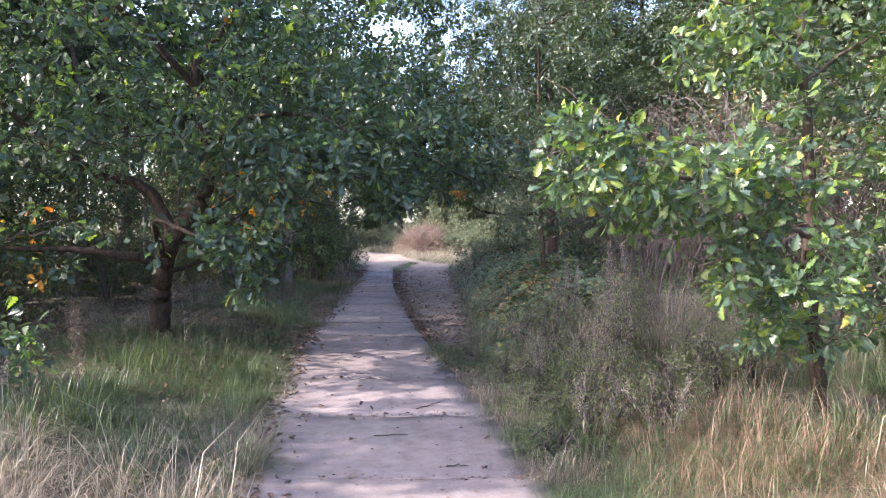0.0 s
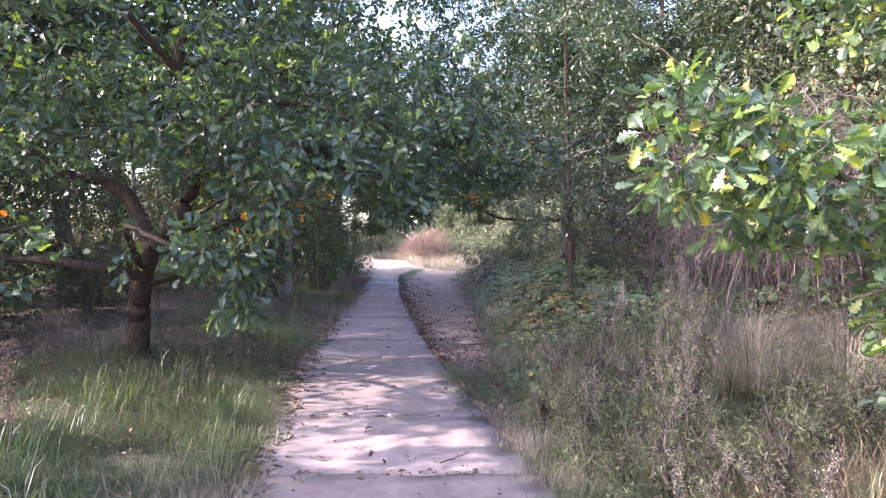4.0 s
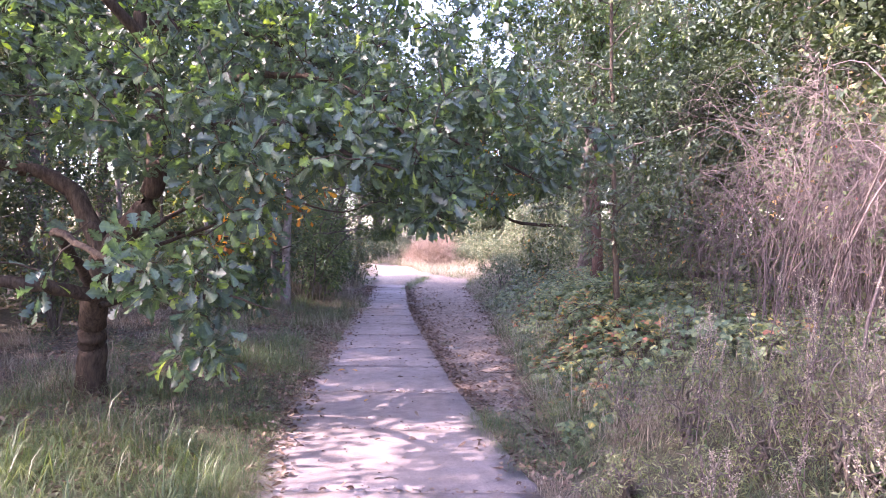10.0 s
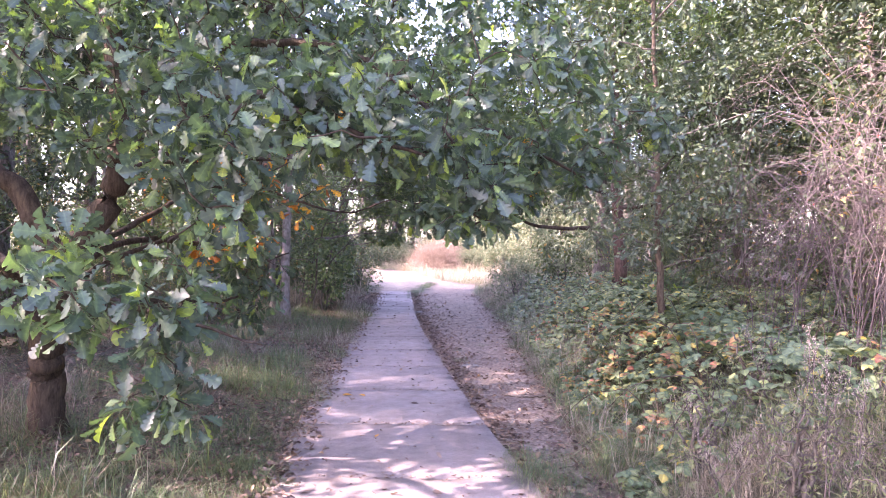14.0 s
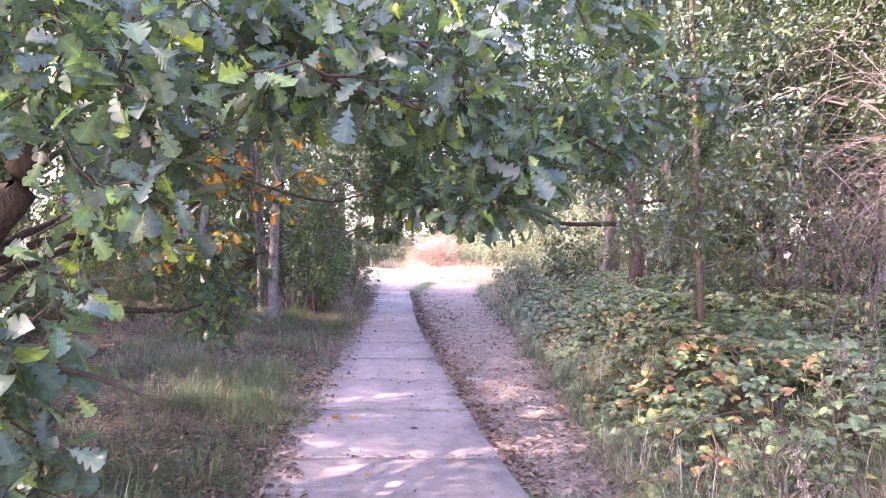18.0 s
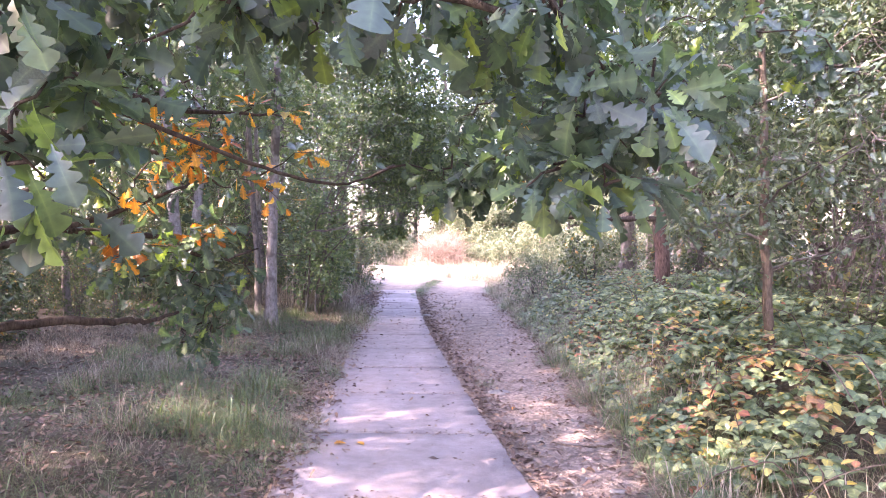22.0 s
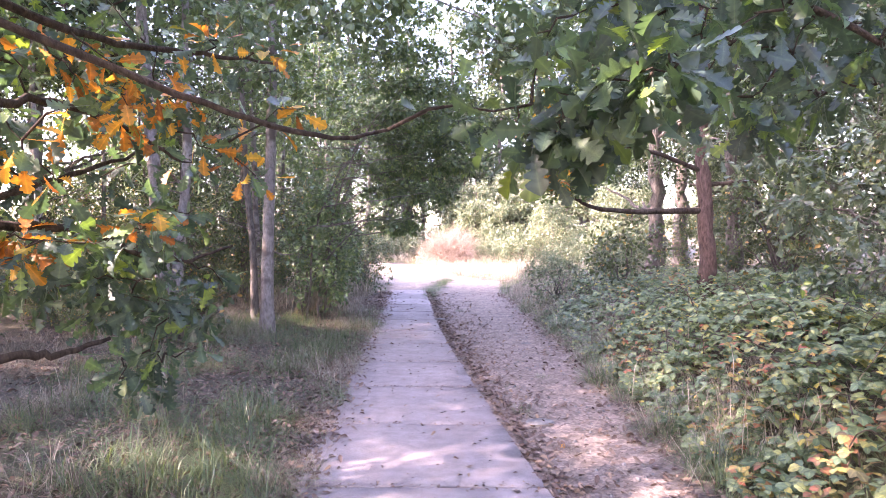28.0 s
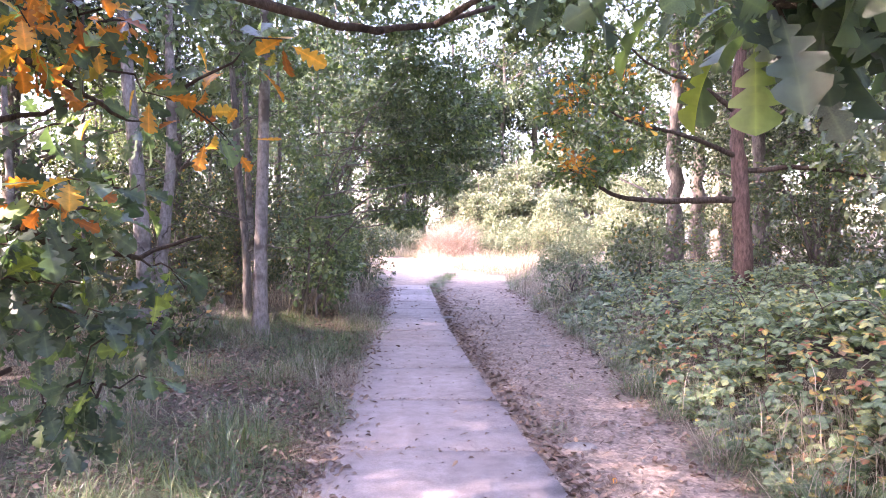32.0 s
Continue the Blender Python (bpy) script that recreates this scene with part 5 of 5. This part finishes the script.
def straw_clump(x, y, h, count, label, name="straw_clump", mat_=None, spread=.16, lean=.4, cat="grass"):
    base = np.array([x, y, float(land(x, y))])
    root = thing(name, base, label, cat, "grass clumps")
    xs, ys = x + rng.normal(0, spread, count), y + rng.normal(0, spread, count)
    a = np.arctan2(ys - y, xs - x) + rng.normal(0, .5, count)
    k = np.abs(rng.normal(0, lean, count))
    P = np.stack([xs, ys, land(xs, ys) - .01], 1)
    D = np.stack([np.cos(a) * k, np.sin(a) * k, np.ones(count)], 1)
    N = np.stack([-np.cos(a), -np.sin(a), .3 + 0 * a], 1)
    part("tuft_grass", scatter("tuft_grass", T_HAIR if h > .3 else T_GRASS, P, D, N, h * rng.uniform(.5, 1.1, count), mat_ or M_STRAW, base), root, kind="stuff")


for x, y, h in [(2.2, 6.0, .7), (2.7, 5.7, .65), (2.5, 6.6, .7), (3.2, 6.3, .7)]:
    straw_clump(x, y, h, 900, "fountain of pale pinkish dry grass", mat_=M_STRAW)
for x, y, h, m_ in [(-.47, 12.05, .11, M_GREEN), (-.2, 11.0, .07, M_STRAW), (-.52, 12.9, .06, M_GREEN), (.05, 10.6, .06, M_STRAW), (-.1, 13.4, .08, M_GREEN), (.42, 13.2, .28, M_GREEN), (.5, 11.4, .25, M_GREEN), (-.95, 19.5, .1, M_GREEN)]:
    straw_clump(x, y, h, 150, "small tuft of grass in the bare track" if h < .2 else "clump of green grass at the foot of the bank", "grass_tuft", m_, .05 if h < .2 else .09, .6)


for x, y, h in [(-2.0, 5.9, .3), (-1.9, 6.35, .26), (-2.55, 3.5, .34), (-2.4, 6.8, .3), (-2.1, 6.75, .28), (-2.75, 5.3, .3), (-2.35, 8.6, .26), (-2.5, 10.8, .26), (-2.75, 11.6, .28), (-2.9, 10.1, .25)]:
    straw_clump(x, y, h, 320, "bright green tuft of grass in the verge", "grass_tuft", M_GREEN, .1, .9)
n = 700
y = 4.5 + 13 * rng.uniform(0, 1, n)
x = left_edge(y) - .1 - 2.6 * rng.uniform(0, 1, n) ** 1.5
lawn("meadow_grass", "dark green grass tufts scattered in the verge", M_GREEN, T_GRASS, x, y, 70, .22 * rng.uniform(.6, 1.25, n), 1.2, .07)
n = 130
y = 7.5 + 13 * rng.uniform(0, 1, n)
x = verge(y) + rng.uniform(-.05, .45, n)
lawn("meadow_grass", "grey-green grass tufts at the foot of the bank", M_GREEN, T_GRASS, x, y, 90, .24 * rng.uniform(.6, 1.25, n), 1.1, .06)


def mugwort(x, y, h, n):
    base = np.array([x, y, float(land(x, y))])
    root = thing("mugwort", base, "tall dried grey mugwort with feathery seed heads", "plant", "dry weeds")
    P, D, stems = [], [], []
    for k in range(n):
        s = base + np.array([rng.normal(0, .05), rng.normal(0, .05), 0])
        t = np.array([rng.normal(0, .14), rng.normal(0, .14), h * rng.uniform(.75, 1.1)])
        line = smooth_line([s, s + t * .5 + rng.normal(0, .02, 3), s + t], 7, .004)
        part("stem", tubes_mesh("stem", [tube(line, .0045, .0015, 4)], M_DEAD, base), root)
        for i in range(5, len(line)):
            for _ in range(2):
                a = rng.uniform(0, 6.28)
                L = rng.uniform(.06, .2) * (1.3 - i / len(line))
                e = line[i] + np.array([math.cos(a) * L * .6, math.sin(a) * L * .6, L])
                stems.append(tube(np.array([line[i], (line[i] + e) / 2 + [0, 0, -.01], e]), .002, .001, 3))
                f = rng.uniform(.15, 1, 12)[:, None]
                P.append(line[i] + (e - line[i]) * f + rng.normal(0, .005, (12, 3)))
        f = line[rng.integers(len(line) * 2 // 3, len(line), 40)] + rng.normal(0, .007, (40, 3))
        P.append(f)
        lo = line[rng.integers(2, len(line) * 2 // 3, 16)]
        D.append(lo)
    P = np.vstack(P)
    part("twigwork", tubes_mesh("twigwork", stems, M_DEAD, base), root, kind="stuff")
    part("seed_fluff", scatter("seed_fluff", T_LOW, P, rng.normal(size=P.shape) + [0, 0, .6], rng.normal(size=P.shape), rng.uniform(.007, .014, len(P)), M_GREY, base), root, "grey-beige seed heads", "stuff")
    Q = np.vstack(D)
    part("foliage", scatter("foliage", T_LANCE, Q, rng.normal(size=Q.shape) + [0, 0, .2], rng.normal(0, .4, Q.shape) + [0, 0, 1], rng.uniform(.03, .07, len(Q)), M_GREEN, base), root, "narrow grey-green leaves", "stuff")


for x, y, h, n in [(1.05, 4.6, .98, 4), (1.3, 4.75, .9, 3), (1.5, 5.3, 1.2, 4), (1.35, 5.7, 1.0, 3), (.9, 5.4, .75, 3), (1.75, 5.0, .85, 3), (1.15, 6.4, .8, 3), (1.0, 4.0, .55, 2), (1.9, 6.4, 1.05, 3), (.8, 6.9, .6, 3), (1.45, 7.3, .8, 3), (1.3, 3.7, .5, 2), (-2.9, 3.9, .55, 2)]:
    mugwort(x, y, h, n)


def dock(x, y):
    base = np.array([x, y, float(land(x, y))])
    root = thing("dock_plant", base, "withered brown dock with a seeded stalk", "plant")
    line = smooth_line([base, base + [.02, 0, .4], base + [-.01, .02, .75]], 6, .004)
    part("stem", tubes_mesh("stem", [tube(line, .005, .002, 5)], M_DEAD, base), root)
    P = line[rng.integers(5, len(line), 500)] + rng.normal(0, .025, (500, 3))
    part("seed_head", scatter("seed_head", T_LOW, P, rng.normal(size=P.shape), rng.normal(size=P.shape), rng.uniform(.012, .02, 500), M_LITTER, base), root, "rusty seed head", "stuff")


dock(-2.75, 4.75)


# ---- brambles ----
def bramble_top(x, y):
    e = x - verge(y)
    return land(x, y) + (.12 + .36 * step(.05, .9, e)) * (.75 + .25 * np.sin(rough_land(x * 2.2, y * 2.2) * 2)) * (1 - .35 * step(15, 22, y))


def bramble_patch(y0, y1, leaf_count, singles):
    ym = (y0 + y1) / 2
    base = np.array([float(verge(ym)) + 1.4, ym, float(land(verge(ym) + 1.4, ym))])
    root = thing("bramble_patch", base, "sprawling bramble with green, yellow and reddish three-part leaves", "plant", "brambles on the bank")
    for k in range(10):
        yy = rng.uniform(y0, y1)
        x = float(verge(yy)) + rng.uniform(.3, 2.6)
        p = np.array([x, yy, float(land(x, yy))])
        a = rng.uniform(0, 6.28)
        d = np.array([math.cos(a), math.sin(a), 0]) * rng.uniform(.5, 1.1)
        top = float(bramble_top(x, yy)) - p[2] + .08
        part("cane", tubes_mesh("cane", [tube(smooth_line([p, p + d * .3 + [0, 0, top], p + d * .75 + [0, 0, top * .95], p + d + [0, 0, top * .5]], 5, .006), .005, .002, 5)], M_TWIG, base), root)
    n = leaf_count
    y = rng.uniform(y0 - .2, y1 + .2, n)
    x = verge(y) + .02 + 3.5 * rng.uniform(0, 1, n) ** 1.15
    z = land(x, y) + (bramble_top(x, y) - land(x, y)) * (1 - .75 * rng.uniform(0, 1, n) ** 2.2) + rng.normal(0, .025, n)
    P = np.stack([x, y, z], 1)
    a = rng.uniform(0, 6.28, n)
    D = np.stack([np.cos(a), np.sin(a), rng.normal(-.1, .25, n)], 1)
    N = np.stack([rng.normal(-.15, .28, n), rng.normal(-.25, .28, n), np.ones(n)], 1)
    S = rng.uniform(.045, .076, n)
    spots_ = np.stack([rng.uniform(.1, 2.2, 4), rng.uniform(y0, y1, 4)], 1)
    spots_ = np.vstack([spots_, [(.35, 9.6), (.75, 9.9)]])
    near_spot = np.min(np.hypot(x[:, None] - verge(y)[:, None] - spots_[None, :, 0], (y[:, None] - spots_[None, :, 1]) * .7), axis=1)
    turned = rng.uniform(size=n) < np.interp(near_spot, [.08, .28], [.42, .02]) + .06 * step(1.1, .2, np.abs(x - verge(y) - .5)) * step(2.2, .6, np.abs(y - 9.9))
    red, (P, D, N, S) = split(turned, P, D, N, S)
    part("foliage", scatter("foliage", T_TRI if ym < 13 else T_TRIFAR, *red, M_TURN, base), root, "reddened and yellow leaves", "stuff")
    x, y, z = P.T
    if singles:
        idx = np.flatnonzero((x - verge(y) < 1.6) & (z > bramble_top(x, y) - .1))[:singles]
        m = np.zeros(len(P), bool)
        m[idx] = True
        one, rest = split(m, P, D, N, S)
        leaf_objects(T_TRI, *one, M_BRAM1, root, base)
    else:
        rest = [P, D, N, S]
    part("foliage", scatter("foliage", T_TRI if ym < 13 else T_TRIFAR, *rest, M_BRAM, base), root, "three-part leaves", "stuff")


for y0, y1, c, s in [(7.4, 9.2, 1700, 60), (9.2, 10.8, 2700, 120), (10.8, 12.6, 2800, 120), (12.6, 14.6, 2600, 60), (14.6, 17.2, 2700, 0), (17.2, 21, 2300, 0)]:
    bramble_patch(y0, y1, c, s)


# ---- litter and small things on the ground ----
def litter(x, y, lift=.006, s0=.03, s1=.075):
    n = len(x)
    on = (x > left_edge(y)) & (x < right_edge(y))
    P = np.stack([x, y, np.where(on, .008, land(x, y) + lift)], 1)
    a = rng.uniform(0, 6.28, n)
    D = np.stack([np.cos(a), np.sin(a), rng.normal(.05, .15, n)], 1)
    N = np.stack([rng.normal(0, .3, n), rng.normal(0, .3, n), np.ones(n)], 1)
    return P, D, N, rng.uniform(s0, s1, n)


y = np.concatenate([rng.uniform(2, 24, 4600), rng.uniform(6.5, 24, 4600), rng.uniform(6.5, 24, 1600), rng.uniform(6, 16, 4200), rng.uniform(1, 24, 260)])
x = np.concatenate([left_edge(y[:4600]) + rng.normal(-.02, .15, 4600), right_edge(y[4600:9200]) + np.abs(rng.normal(0, np.where(np.arange(4600) % 3 == 0, .45, .12), 4600)) + .01,
                    verge(y[9200:10800]) - np.abs(rng.normal(0, .25, 1600)), left_edge(y[10800:15000]) - rng.uniform(0, 4, 4200), left_edge(y[15000:]) + WIDTH * rng.uniform(0, 1, 260)])
T_DEAD = [blade([(0, .0), (.35, .2), (.7, .24), (1, .0)], f, d) for f, d in ((.9, .3), (.5, -.4), (.3, .1))]
ob = new("leaf_litter", scatter("leaf_litter", T_DEAD, *litter(x, y), M_LITTER))
tagged(ob, "curled brown dead leaves along the edges of the path", "leaves", kind="stuff")
n = 4200
y = 1.5 + 20 * rng.uniform(0, 1, n)
x = np.where(np.arange(n) < 1700, left_edge(y) + WIDTH * rng.uniform(0, 1, n), right_edge(y) + .02 + np.abs(rng.normal(.3, .4, n)))
y[:900] = -5.28 + 1.3 * rng.integers(5, 17, 900) + rng.normal(0, .025, 900)
x[:900] = left_edge(y[:900]) + 1.75 * rng.uniform(0, 1, 900) ** .7
ob = new("path_crumbs", scatter("path_crumbs", T_LOW, *litter(x, y, .004, .008, .04), M_LITTER))
tagged(ob, "specks of bark, soil and leaf on the concrete", "debris", kind="stuff")
n = 9000
y = 5.2 + 17 * rng.uniform(0, 1, n) ** 1.2
x = left_edge(y) + .05 - 5 * rng.uniform(0, 1, n) ** 1.2
ob = new("forest_litter", scatter("forest_litter", T_DEAD, *litter(x, y, .03, .03, .06), M_LITTER))
tagged(ob, "brown crumbled leaves and bark under the trees", "leaves", kind="stuff")
n = 1800
y = 6.5 + 8 * rng.uniform(0, 1, n)
x = left_edge(y) + .02 - 2.2 * rng.uniform(0, 1, n) ** 1.5
ob = new("verge_litter", scatter("verge_litter", T_DEAD, *litter(x, y, .05, .035, .065), M_LITTER))
tagged(ob, "curled pale and brown leaves caught in the verge grass", "leaves", kind="stuff")
n = 3600
y = rng.uniform(10.5, 21, n)
x = left_edge(y) + .12 - np.abs(rng.normal(0, .55, n))
ob = new("verge_litter", scatter("verge_litter", T_DEAD, *litter(x, y, .05, .03, .062), M_LITTER))
tagged(ob, "deep drift of brown leaves along the shaded verge", "leaves", kind="stuff")
n = 700
y = rng.uniform(6.8, 24, n)
x = right_edge(y) + .05 + (verge(y) - right_edge(y)) * rng.uniform(0, 1, n)
pebs = []
for i in range(n):
    r_ = rng.uniform(.004, .016)
    c_ = np.array([x[i], y[i], float(land(x[i], y[i]))])
    pebs.append(tube(np.array([c_ - [0, 0, .004], c_ + [0, 0, r_ * .5], c_ + [0, 0, r_]]), r_ * 1.2, r_ * .5, 5, .15))
tagged(new("pebbles", tubes_mesh("pebbles", pebs, M_STONE)), "small stones in the sandy track", "stones", kind="stuff")


def fallen_twig(pts, r):
    pts = np.array([(a, b, (float(land(a, b)) if not left_edge(b) < a < right_edge(b) else .004) + r) for a, b in pts])
    c = pts[0]
    me = tubes_mesh("fallen_twig", [tube(smooth_line(pts, 5, .003), r, r * .5, 6, .1)], M_TWIG, c)
    ob = new("fallen_twig", me)
    ob.location = c
    tagged(ob, "dry bent twig lying on the track", "twig", "twigs on the track")


fallen_twig([(.38, 10.05), (.2, 10.02), (.02, 10.06), (-.08, 10.12)], .009)
fallen_twig([(.33, 8.05), (.26, 8.0), (.15, 7.93)], .007)
fallen_twig([(-.5, 4.6), (-.36, 4.62), (-.26, 4.63)], .005)
fallen_twig([(-.22, 5.3), (-.1, 5.42), (-.02, 5.52)], .005)
fallen_twig([(.02, 4.0), (.1, 4.02), (.16, 4.0)], .005)
fallen_twig([(-.9, 6.6), (-.8, 6.63), (-.74, 6.6)], .004)
for x, y, s in [(-1.63, 10.02, .1), (-1.57, 10.06, .08), (-1.2, 8.67, .05), (-.25, 11.15, .08)]:
    P, D, N, S = litter(np.array([x]), np.array([y]), .008)
    ob = new("fallen_leaf", scatter("fallen_leaf", T_OAK[:1], P, D, N, np.array([s]), M_ORANGE, P[0]))
    ob.location = P[0]
    tagged(ob, "single orange oak leaf fallen on the track", "leaf", "fallen leaves")


def flat_stone(x, y, r_):
    b = bmesh.new()
    bmesh.ops.create_icosphere(b, subdivisions=2, radius=r_)
    for v in b.verts:
        v.co = Vector((v.co.x * 1.5, v.co.y, v.co.z * .35)) * (1 + .12 * noise.noise(v.co * 9 + Vector((x, y, 0))))
    me = bpy.data.meshes.new("stone")
    b.to_mesh(me)
    b.free()
    me.materials.append(M_STONE)
    ob = new("stone", me)
    ob.location = (x, y, float(land(x, y)))
    tagged(ob, "flat grey stone set in the sandy track", "stone", "stones in the track")


flat_stone(-.36, 11.72, .08)
flat_stone(-1.35, 18.3, .09)
flat_stone(.2, 9.2, .04)
flat_stone(-.05, 15.6, .05)


def straw_mound():
    c = np.array([-1.3, 43.0, 0.0])
    root = thing("grass_mound", c, "mound overgrown with bleached pinkish dry grass", "mound")
    n, m = 16, 28
    V = [(0, 0, 1.25)]
    for i in range(1, n + 1):
        for j in range(m):
            a = 6.2832 * j / m
            r_ = i / n
            V.append((math.cos(a) * 1.4 * r_, math.sin(a) * 2.2 * r_, 1.25 * (1 - r_ ** 1.2) + .2 * math.sin(3 * a + 4 * r_) * (1 - r_) - .05))
    T = [(0, 1 + j, 1 + (j + 1) % m) for j in range(m)]
    for i in range(n - 1):
        for j in range(m):
            a, b = 1 + i * m + j, 1 + i * m + (j + 1) % m
            T += [(a, a + m, b + m), (a, b + m, b)]
    part("earth", mesh_of("earth", V, T, bark_mat("matted_straw", (.18, .14, .11), (.33, .27, .22), 10, 1.0, .8)), root)
    k = 16000
    r_ = np.sqrt(rng.uniform(0, 1, k))
    a = rng.uniform(0, 6.28, k)
    P = np.stack([np.cos(a) * 1.4 * r_, np.sin(a) * 2.2 * r_, 1.25 * (1 - r_ ** 1.2) - .05], 1)
    D = np.stack([np.cos(a) * .4, np.sin(a) * .4, np.ones(k)], 1) + rng.normal(0, .42, (k, 3))
    part("straw", scatter("straw", T_GRASS, P, D, rng.normal(size=(k, 3)), rng.uniform(.35, 1.25, k) * (.7 + .5 * patchy(P[:, 0], P[:, 1], 3, 2)), leaf_mat("pink_straw", [(0.0, (0.16, 0.11, 0.09)), (0.6, (0.28, 0.205, 0.165)), (1.0, (0.42, 0.33, 0.27))], 0.65, 0.3, (1.05, 1.0, 0.95), rib=0)), root, kind="stuff")


straw_mound()
